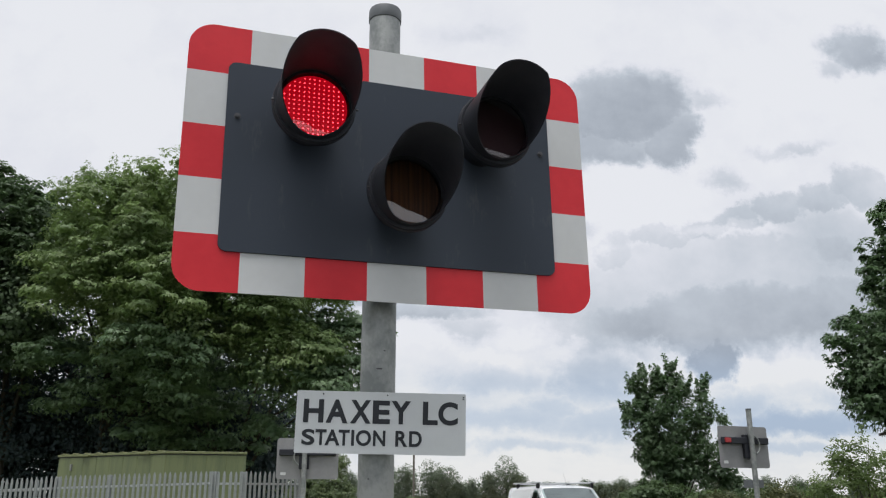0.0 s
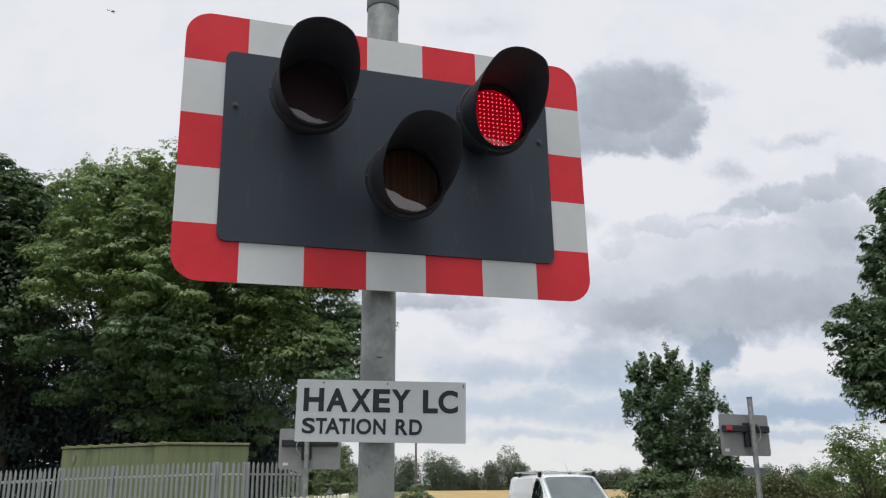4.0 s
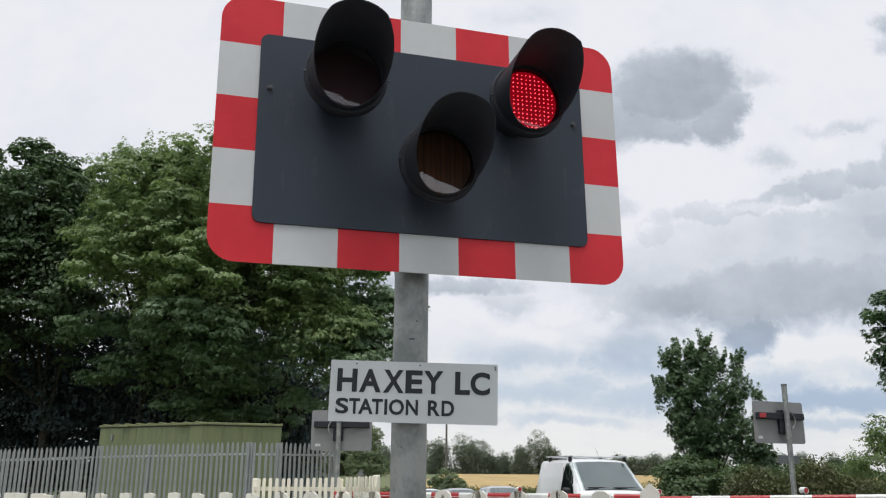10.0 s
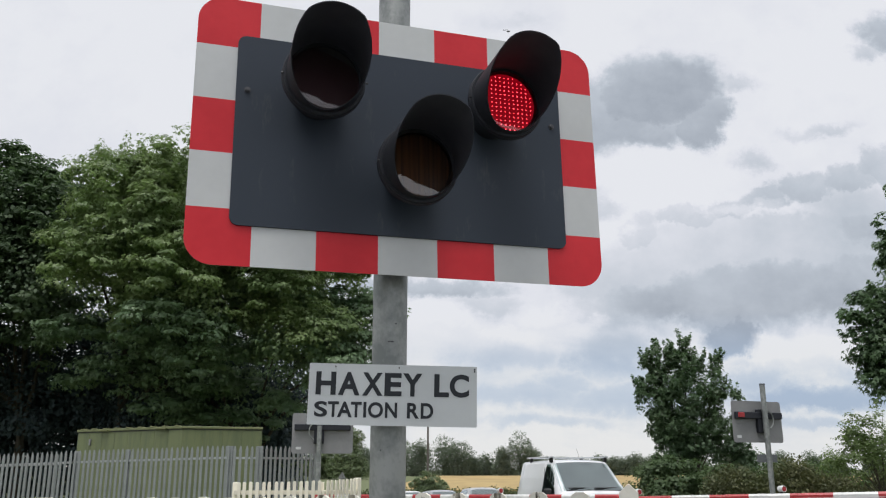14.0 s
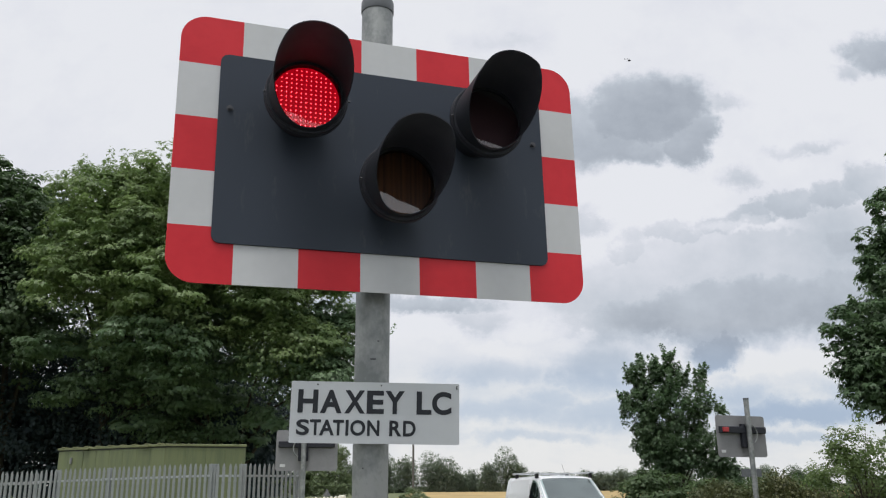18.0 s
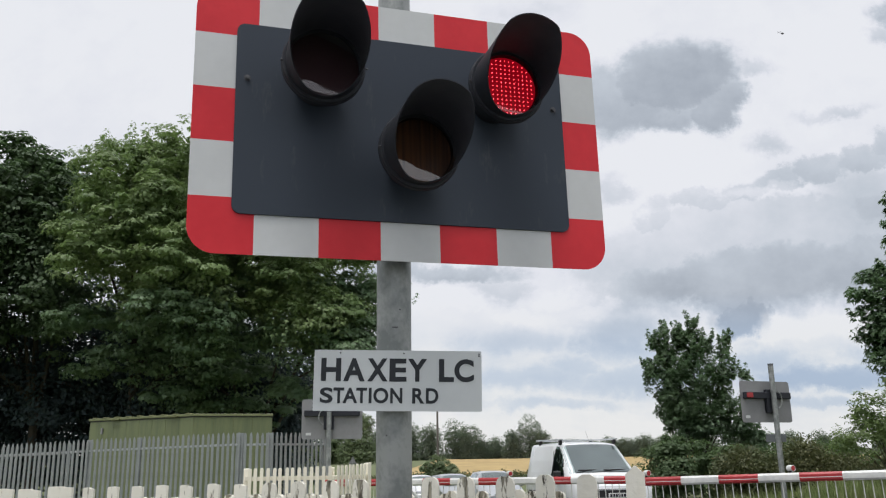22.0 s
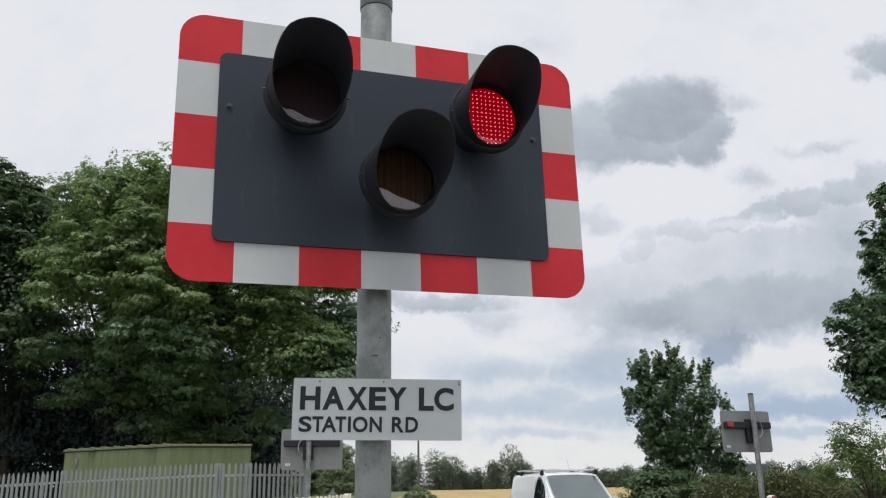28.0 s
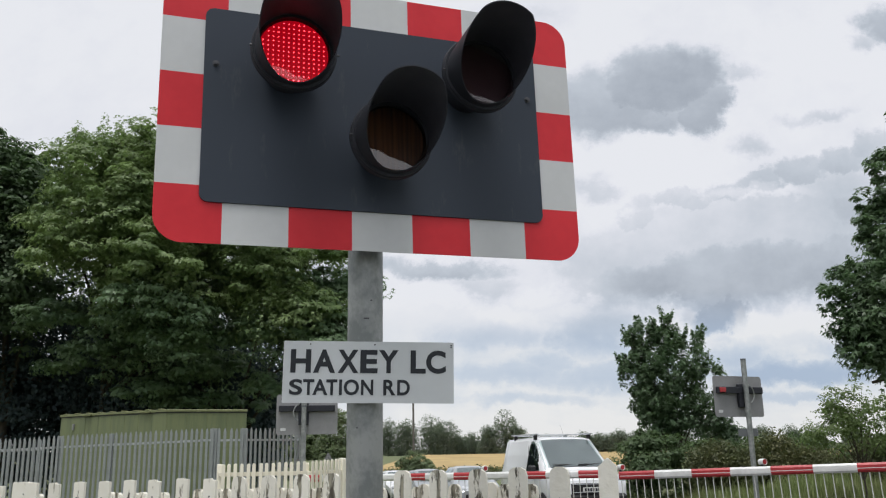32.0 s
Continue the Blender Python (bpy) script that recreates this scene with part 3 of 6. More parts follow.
def ground():
    xs = [-4500, -600, -120, -40, -20, -10, -6, -3, 0, 2, 4, 6, 7.2, 7.8, 8.5, 10, 12, 18, 30, 60, 150, 600, 4500]
    ys = [-4500, -300, -40, -10, -4, 0, 4, 8, 12, 16, 18, 20, 22, 24, 26, 28, 30, 32, 34, 36, 38, 40, 43, 46, 49, 52, 55, 57, 60, 90, 200, 600, 4900]
    bm = bmesh.new()
    g = [[bm.verts.new((x, y, height(x, y) - 0.02)) for x in xs] for y in ys]
    for i in range(len(ys) - 1):
        for j in range(len(xs) - 1):
            bm.faces.new((g[i][j], g[i][j + 1], g[i + 1][j + 1], g[i + 1][j]))
    tagged(part("ground", bm, GROUND, smooth=60), "rough grassy ground around the railway", "ground", kind="structure")
    bm = bmesh.new()
    ys = [-40, -20, -8, 0, 6, 12, 18, 21, 24, 27, 30, 33, 34, 36, 38, 40, 43, 46, 49, 52, 55, 57]
    g = [[bm.verts.new((road_x(y) + s * 3.0, y, height(0, y) + 0.03)) for s in (-1, -0.5, 0, 0.5, 1)] for y in ys]
    for a, b in zip(g, g[1:]):
        for j in range(4):
            bm.faces.new((a[j], a[j + 1], b[j + 1], b[j]))
    tagged(part("road", bm, ASPHALT, smooth=60), "grey asphalt road over the crossing", "road", kind="structure")
    # added out of view: a dark slab that damps green bounced light
    tagged(part("pavement", block(-6.5, 1.1, -14.0, 3.05, -0.06, 0.03, 0.02), ASPHALT), "unseen dark slab added to cut light bounced off the ground", "pavement", kind="structure")
    # the railway in the gap between the two fences
    m = pose(0, 9.5, 0, 0, 0, -6)
    tagged(part("trackbed", block(-60, 0.9, -3.4, 3.4, -0.05, 0.02, 0.01, m), BALLAST), "grey ballast of the railway", "ballast", kind="structure")
    track = thing("railway_track", m, "two steel railway tracks on concrete sleepers", "track", kind="structure")
    rail = prism([(-0.07, 0.12), (0.07, 0.12), (0.02, 0.16), (0.02, 0.24), (0.035, 0.25), (0.035, 0.29), (-0.035, 0.29), (-0.035, 0.25), (-0.02, 0.24), (-0.02, 0.16)], -30, 30)
    me = part("rail", rail, RAIL, track, at=pose(-20, -2.42, 0, 0, 0, 90)).data
    for y in (-0.98, 0.98, 2.42):
        part("rail", me, RAIL, track, at=pose(-20, y, 0, 0, 0, 90))
    me = None
    for k in range(40):
        for y in (-1.7, 1.7):
            at = pose(0.3 - 0.65 * k, y, 0.07)
            me = part("sleeper", me or block(-0.12, 0.12, -1.25, 1.25, -0.06, 0.06, 0.02), SLEEPER, track, at=at).data
    bm = bmesh.new()
    y0, y1 = 86, 300
    box(bm, -6.5, 120, y0, y1, -0.7, -0.30)
    tagged(part("wheat_field", bm, FIELD), "ripe golden wheat field beyond the road", "field", kind="stuff")


ground()


# ---- the crossing signal that fills the view ----
EDGE, EDGE_L = 0.706, 0.698      # the board's right and left reach, each fitted to the camera's view
STRIPES = (-EDGE_L, -0.5, -0.3, -0.1, 0.1, 0.3, 0.5, EDGE)
ROWS = (-0.446, -0.266, -0.084, 0.096, 0.283, 0.456)
PANEL_A, PANEL_LO, PANEL_HI = 0.569, -0.318, 0.325
LENS_OUT = 0.165      # the lens stands this far before the board
SHUTTERS = []


def lamp_unit(signal, base, u, v, kind):
    """A lamp: round body, flange, cowl, lens and lit board behind an added louvre shutter. The y axis points at the
    board.
    """
    m = base @ pose(u, 0, v)
    rise = 0.018 if kind == "left" else 0.045
    lean = {"left": -0.035, "right": -0.005, "amber": 0.025}[kind]
    body = part("lamp_body", tube([(0.075, 0.0), (0.075, 0.125), (0.120, 0.130), (0.1310, 0.138), (0.1310, 0.156), (0.128, 0.160),
                                   (0.128, 0.166), (0.118, 0.166), (0.118, 0.1635), (0.108, 0.1635), (0.108, 0.138), (0.0005, 0.136)], 56, "y", close=False), BLACK, signal, at=m, smooth=30,
                label="black round lamp housing with a flange")
    # cowl: long above, cut back below
    bm = bmesh.new()
    n = 96
    rows = []
    for r, base_y, cut in ((0.1200, 0.158, 0), (0.1185, 0, 1), (0.1155, 0, 1), (0.1165, 0.164, 0)):
        ring = []
        for i in range(n):
            a = 2 * math.pi * i / n
            z = math.sin(a)
            k = min(1.0, (z + 1) / 1.72)
            out = 0.182 + 0.218 * k + 0.006 * max(0.0, z - 0.72)
            far = (out if cut else base_y) - 0.16
            ring.append(bm.verts.new((r * math.cos(a) + lean * far, -0.16 - far, r * z + rise * far)))
        rows.append(ring)
    for p, q in zip(rows, rows[1:]):
        for i in range(n):
            bm.faces.new((p[i], p[(i + 1) % n], q[(i + 1) % n], q[i]))
    bmesh.ops.recalc_face_normals(bm, faces=bm.faces)
    bm.faces.ensure_lookup_table()
    for face in bm.faces[2 * n:3 * n]:
        face.material_index = 1
    part("cowl", bm, [BLACK, BLACK_IN], body, "black cowl, long above and cut back below", smooth=40)
    for x in (-0.1325, 0.1325):
        part("screw", tube([(0.0035, -0.003), (0.0035, 0.004)], 10, "x"), BOLT, body, at=pose(x, -0.166, -0.004))
    # lens: clear moulded plastic, nearly flat
    part("lens", ribbed_lens(0.1165, 0.1645, 0.004, 0.0165), LENS_AMBER if kind == "amber" else LENS_RED, body, "clear ribbed lens", at=pose(0, -0.171, 0, -10.6, 0, 4.5) @ pose(0, 0.1665, 0))
    part("led_board", tube([(0.1065, 0.140), (0.1065, 0.1425), (0.0005, 0.1425)], 48, "y", close=False), AMBER_OFF if kind == "amber" else LED_GLOW if kind == "left" else LED_GLOW_SIDE, body,
                 "dark amber reflector" if kind == "amber" else "glowing red diode board", smooth=40)
    if kind == "amber":
        return
    bm = bmesh.new()
    step, dot = 0.0155, 0.0019 if kind == "left" else 0.0018
    for i in range(-7, 8):
        for j in range(-7, 8):
            x, z = i * step, j * step
            if math.hypot(x, z) < 0.1035:
                ring = [bm.verts.new((x + dot * math.cos(k * math.pi / 3), -0.1432, z + dot * math.sin(k * math.pi / 3))) for k in range(6)]
                top = bm.verts.new((x, -0.1438, z))
                for k in range(6):
                    bm.faces.new((ring[k], ring[(k + 1) % 6], top))
    bmesh.ops.recalc_face_normals(bm, faces=bm.faces)
    tagged(part("diodes", bm, LED_DOT if kind == "left" else LED_DOT_SIDE, body, "rows of bright red diodes"), kind="stuff")
    # added louvre shutter, opening and closing before the always-lit board to flash it
    # offset so the slats fall between diode columns from the camera
    pitch, shift = 0.0155, 0.0016 if kind == "left" else 0.0042
    for k in range(-7, 9):
        x = (k - 0.5) * pitch - shift
        h = math.sqrt(max(0.0, 0.111 ** 2 - max(abs(x) - pitch / 2, 0) ** 2)) - 0.001
        slat = part("shutter_slat", block(-pitch * 0.53, pitch * 0.53, -0.00015, 0.00015, -h, h), SHUTTER, body)
        SHUTTERS.append((slat, x, kind))


def ribbed_lens(radius, back, sag, rib):
    """A shallow dome of upright moulded ribs, cut into small flat facets."""
    bm = bmesh.new()
    half = int(radius / rib)
    xs = [-radius, *(k * rib for k in range(-half, half + 1)), radius]
    rows = []
    for x in xs:
        reach = math.sqrt(max(1e-8, radius ** 2 - x * x))
        rows.append([bm.verts.new((x, -back - sag * (1 - (x * x + (t * reach) ** 2) / radius ** 2), t * reach)) for t in (i / 15 - 1 for i in range(31))])
    for p, q in zip(rows, rows[1:]):
        for i in range(30):
            bm.faces.new((p[i], q[i], q[i + 1], p[i + 1]))
    return bm


def crossing_signal():
    s = thing("crossing_signal", pose(-0.2, 2.701, 0), "level crossing signal with red and white striped board, galvanised pole", "signal")
    part("pole", tube([(0.0572, 0.0), (0.0572, 3.297)], 48), GALV, s, "mottled galvanised steel pole", smooth=40)
    part("pole_cap", tube([(0.0595, 3.297), (0.0605, 3.30), (0.0605, 3.338), (0.058, 3.345), (0.0005, 3.348)], 40, close=False), CAP, s, "dark grey plastic cap", smooth=50)
    for a, z, w in ((8, 2.001, 0.009), (24, 2.06, 0.003), (-20, 1.66, 0.0025)):
        part("scuff", block(-w, w, -0.0006, 0.0006, -0.0022, 0.0022, 0.0004), BOLT, s, "dark scuff mark", at=pose(0, 0, z, 0, 0, a) @ pose(0, -0.0574, 0))
    base = pose(0.058, -0.114, 2.650, -0.434, -0.737, 18.378)
    # the board's own frame: x along it, z up, y away from the road
    part("backboard", prism(rounded(0.001 - EDGE_L, EDGE - 0.001, -0.445, 0.455, 0.085), 0.004, 0.007), SIGN_BACK, s, "grey aluminium board", at=base)
    bands = []
    for k in range(7):
        red = k % 2 == 0
        x0, x1 = STRIPES[k], STRIPES[k + 1]
        for lo, hi, top in ((ROWS[0], PANEL_LO + 0.04, 0), (PANEL_HI - 0.04, ROWS[5], 1)):
            if k in (0, 6):
                continue
            bands.append((rounded(x0, x1, lo, hi, 0.01, (0, 0, 0, 0)), red))
    for x0, x1 in ((-EDGE_L, 0.04 - PANEL_A), (PANEL_A - 0.04, EDGE)):
        for k in range(1, 4):
            bands.append((rounded(x0, x1, ROWS[k], ROWS[k + 1], 0.01, (0, 0, 0, 0)), k % 2 == 0))
    r, n = 0.085, 10
    for sx, end in ((-1, EDGE_L), (1, EDGE)):
        for sz, zo, zi, zb in ((-1, ROWS[0], PANEL_LO, ROWS[1]), (1, ROWS[5], PANEL_HI, ROWS[4])):
            arc = [(sx * (end - r + r * math.sin(radians(90 * i / n))), zo - sz * (r - r * math.cos(radians(90 * i / n)))) for i in range(n + 1)]
            bands.append(([(sx * 0.5, zo), *arc, (sx * end, zb), (sx * (PANEL_A - 0.04), zb), (sx * (PANEL_A - 0.04), zi - sz * 0.04), (sx * 0.5, zi - sz * 0.04)], True))
    for outline, red in bands:
        part("red_band" if red else "white_band", prism(outline, 0.001, 0.004), RED if red else WHITE, s, at=base)
    bm = prism(rounded(-PANEL_A, PANEL_A, PANEL_LO, PANEL_HI, 0.028), -0.006, 0.004)
    part("dark_panel", bm, PANEL, s, "dark grey inner panel", at=base)
    for x in (-0.533, 0.535):
        part("panel_bolt", tube([(0.011, 0.005), (0.011, 0.008), (0.007, 0.008), (0.007, 0.014), (0.0005, 0.015)], 16, "y", close=False), BOLT, s, at=base @ pose(x, 0, 0.134), smooth=30)
    for u, v, kind in ((-0.312, 0.134, "left"), (0.300, 0.134, "right"), (-0.008, -0.121, "amber")):
        lamp_unit(s, base, u, v, kind)
    # fixings behind the board
    part("lamp_rail", block(-0.45, 0.45, 0.008, 0.05, 0.09, 0.17, 0.006), BLACK, s, "black cross rail", at=base)
    part("bracket", block(-0.09, 0.06, 0.008, 0.10, -0.25, 0.05, 0.006), BLACK, s, at=base)
    for z in (2.45, 2.82):
        part("pole_clamp", tube([(0.0575, z), (0.063, z), (0.063, z + 0.04), (0.0575, z + 0.04)], 32, close=False), GALV, s)
    return s


LENS_RED = pane_mat("clear red lens", (0.95, 0.70, 0.72), 0.05, 0.04)
LENS_AMBER = pane_mat("amber lens", (0.78, 0.58, 0.44), 0.08, 0.04)
LED_GLOW = glow_mat("red diode board", (0.38, 0.001, 0.010), 1.0)
# right lamp's glow set weaker to match its look from the camera
LED_GLOW_SIDE = glow_mat("red diode board dimmed for the view", (0.23, 0.001, 0.008), 1.0)
LED_DOT_SIDE = glow_mat("red diodes dimmed for the view", (1.0, 0.085, 0.112), 6.2)
LED_DOT = glow_mat("red diodes", (1.0, 0.070, 0.094), 8.0)
SHUTTER = mat("added black shutter", (0.018, 0.014, 0.018), rough=0.6, scale=20)
AMBER_OFF = mat("dark amber reflector", (0.150, 0.088, 0.052), (0.050, 0.034, 0.026), rough=0.5, scale=26, stretch=(4, 1, 0.08))
crossing_signal()


# ---- name plate ----
def letter(ch, x0, x1, z0, z1, parent, bold):
    """One letter as a thin solid, fitted to its box."""
    cu = bpy.data.curves.new("letter", "FONT")
    cu.body, cu.size, cu.extrude, cu.offset = ch, 0.1, 0.0006, bold
    ob = bpy.data.objects.new("tmp", cu)
    scene.collection.objects.link(ob)
    me = bpy.data.meshes.new_from_object(ob.evaluated_get(bpy.context.evaluated_depsgraph_get()))
    bpy.data.objects.remove(ob)
    co = np.zeros(len(me.vertices) * 3)
    me.vertices.foreach_get("co", co)
    co = co.reshape(-1, 3)
    for k, (lo, hi) in enumerate(((x0, x1), (z0, z1))):
        co[:, k] = lo + (co[:, k] - co[:, k].min()) / (co[:, k].max() - co[:, k].min()) * (hi - lo)
    me.vertices.foreach_set("co", co.reshape(-1))
    return part("letter", me, INK, parent, at=pose(0, -0.0032, 0, 90, 0, 0))


def name_plate():
    s = thing("name_plate", pose(-0.184, 2.619, 1.828, 0.06, 0.95, 4.87), "white metal name plate with dark grey lettering", "sign")
    part("plate", prism(rounded(-0.2615, 0.268, -0.0955, 0.0945, 0.004, n=3), -0.0025, 0.0), PLATE, s)
    k = 0.0006055
    for line, z0, z1, bold in (((("H", 147, 250), ("A", 262, 373), ("X", 386, 492), ("E", 501, 590), ("Y", 596, 697), ("L", 760, 838), ("C", 841, 943)), -0.0035, 0.0685, 0.0034),
                               ((("S", 145, 211), ("T", 214, 270), ("A", 262, 338), ("T", 331, 387), ("I", 396, 411), ("O", 420, 497), ("N", 507, 570), ("R", 621, 684), ("D", 692, 757)), -0.0715, -0.0235, 0.0027)):
        for ch, a, b in line:
            letter(ch, -0.239 + (a - 147) * k, -0.239 + (b - 147) * k, z0, z1, s, bold)
    for x, z in ((-0.18, 0.085), (0.02, 0.085), (0.260, 0.085), (0.260, 0.079)):
        part("rivet", tube([(0.0025, 0.0025), (0.0025, 0.004), (0.0003, 0.0045)], 8, "y", close=False), INK, s, at=pose(x, 0, z))
    for k in range(14):
        part("edge_tick", block(-0.2625, -0.2608, -0.0028, 0.0, -0.002, 0.002), INK, s, at=pose(0, 0, -0.085 + k * 0.0125))
    part("channel", block(-0.22, 0.22, 0.0, 0.022, 0.01, 0.05, 0.003), GALV, s)
    part("channel", block(-0.22, 0.22, 0.0, 0.022, -0.06, -0.02, 0.003), GALV, s)


name_plate()


# ---- signals beyond the tracks, seen from behind ----
def far_signal(x, y, z0, z1, yaw, post_dx, post_top, red_unit):
    s = thing("far_crossing_signal", pose(x, y, 0, 0, 0, yaw), "back of a grey level crossing signal board on a steel post", "signal", "far signals")
    z = (z0 + z1) / 2
    part("backboard", prism(rounded(-0.7, 0.7, z0, z1, 0.06), 0.0, 0.004), SIGN_BACK, s)
    part("front_face", prism(rounded(-0.69, 0.69, z0 + 0.01, z1 - 0.01, 0.06), 0.004, 0.008), RED, s, "red sheeting facing the road")
    part("cross_box", block(-0.64, 0.64, -0.10, -0.002, z + 0.06, z + 0.20, 0.012), BLACK, s, "black cross box")
    part("bracket_box", block(-0.13 + post_dx, 0.10 + post_dx, -0.09, -0.002, z - 0.24, z + 0.26, 0.01), BLACK, s, "black terminal box")
    part("post", tube([(0.057, 0.0), (0.057, post_top)], 20), GALV, s, at=pose(post_dx, -0.16, 0), smooth=40)
    part("post_cap", tube([(0.06, post_top), (0.06, post_top + 0.04), (0.001, post_top + 0.045)], 20, close=False), CAP, s, at=pose(post_dx, -0.16, 0))
    part("post_band", tube([(0.058, z + 0.2), (0.064, z + 0.2), (0.064, z + 0.25), (0.058, z + 0.25)], 20, close=False), GALV, s, at=pose(post_dx, -0.16, 0))
    side = 1 if red_unit else -1
    arc = [(post_dx + side * (0.07 + 0.17 * math.sin(radians(a))), -0.14, z + 0.04 + 0.2 * math.cos(radians(a))) for a in range(10, 175, 15)]
    part("conduit", pipe(arc, 0.014), GALV, s, "grey flexible conduit")
    part("sticker", block(-0.6, -0.48, -0.004, -0.001, z0 + 0.09, z0 + 0.15), WHITE, s, "small white label")
    if red_unit:
        part("red_unit", block(-0.62, -0.46, -0.14, -0.1, z + 0.08, z + 0.18, 0.01), BARRIER_RED, s, "small red cover")
    return s


far_signal(-2.885, 19.5, 1.97, 2.88, 5, -0.06, 2.58, False)
far_signal(6.727, 18.3, 2.16, 3.04, 24.2, 0.08, 3.37, True)


# ---- barriers ----
def boom(a, b, first_red, stripe, lamps, drop, name):
    """A striped pole from a to b with hanging skirt rods."""
    a, b = Vector(a), Vector(b)
    d = b - a
    yaw = math.degrees(math.atan2(d.y, d.x))
    tilt = -math.degrees(math.atan2(d.z, math.hypot(d.x, d.y)))
    s = thing(name, Matrix.Translation(a) @ pose(0, 0, 0, 0, tilt, yaw), "lowered red and white striped barrier with a hanging rod skirt", "barrier", "barriers")
    n = int(d.length / stripe + 0.999)
    for k in range(n):
        red = (k % 2 == 0) == first_red
        x1 = min(d.length, (k + 1) * stripe)
        bm = prism([(-0.022, -0.065), (0.022, -0.065), (0.045, -0.036), (0.045, 0.036), (0.022, 0.065), (-0.022, 0.065), (-0.045, 0.036), (-0.045, -0.036)], k * stripe, x1)
        bmesh.ops.transform(bm, matrix=pose(0, 0, 0, 0, 0, -90), verts=bm.verts)
        part("boom_band", bm, BARRIER_RED if red else BARRIER_WHITE, s, "red band" if red else "white band")
    part("reflector_strip", block(0.02, d.length - 0.02, -0.047, 0.047, -0.012, -0.002), BARRIER_WHITE, s)
    me = None
    for k in range(int(d.length / 0.1215)):
        at = pose(0.03 + k * 0.1215, 0, -0.06 - drop / 2, 0, 0, 0)
        me = part("skirt_rod", me or tube([(0.0075, -drop / 2), (0.0075, drop / 2)], 6), SKIRT, s, at=at).data
    part("skirt_rail", block(0.03, d.length - 0.03, -0.012, 0.012, -0.07 - drop, -0.04 - drop, 0.004), SKIRT, s)
    for x in lamps:
        case = part("lamp_case", tube([(0.02, -0.10), (0.044, -0.09), (0.047, -0.06), (0.047, 0.015), (0.042, 0.02), (0.038, 0.0), (0.0005, 0.0)], 24, "x", close=False), BARRIER_WHITE, s, "white round lamp case", at=pose(x, 0, 0.130, 0, 0, -42), smooth=40)
        part("boom_lamp", tube([(0.040, 0.002), (0.036, 0.012), (0.0005, 0.018)], 20, "x", close=False), BARRIER_RED, case, "red boom lamp lens", smooth=40)
        part("lamp_stem", block(x - 0.055, x - 0.015, -0.018, 0.018, 0.06, 0.092, 0.004), TRIM, s)
    return s


boom((3.06, 14.0, 1.118), (8.15, 11.06, 1.303), True, 0.588, (0.06, 2.27), 0.85, "near_barrier")
boom((-2.745, 17.46, 1.058), (3.026, 14.3, 1.138), True, 0.5982, (4.22,), 0.8, "far_barrier")


# ---- picket fences ----
def picket_outline(w, h, style, rnd):
    if style == "round":
        return [(-w / 2, 0), (w / 2, 0), (w / 2, h - 0.03), (w * 0.42, h - 0.010), (w * 0.2, h), (-w * 0.2, h), (-w * 0.42, h - 0.010), (-w / 2, h - 0.03)]
    if style == "point":
        return [(-w / 2, 0), (w / 2, 0), (w / 2, h - 0.035), (w * 0.12, h), (-w * 0.12, h), (-w / 2, h - 0.035)]
    a = rnd.uniform(0.002, 0.010)
    return [(-w / 2, 0), (w / 2, 0), (w / 2, h - a), (w * 0.12, h - a * 0.6), (w * 0.1, h), (-w / 2 + 0.006, h - 0.002), (-w / 2, h - 0.008)]


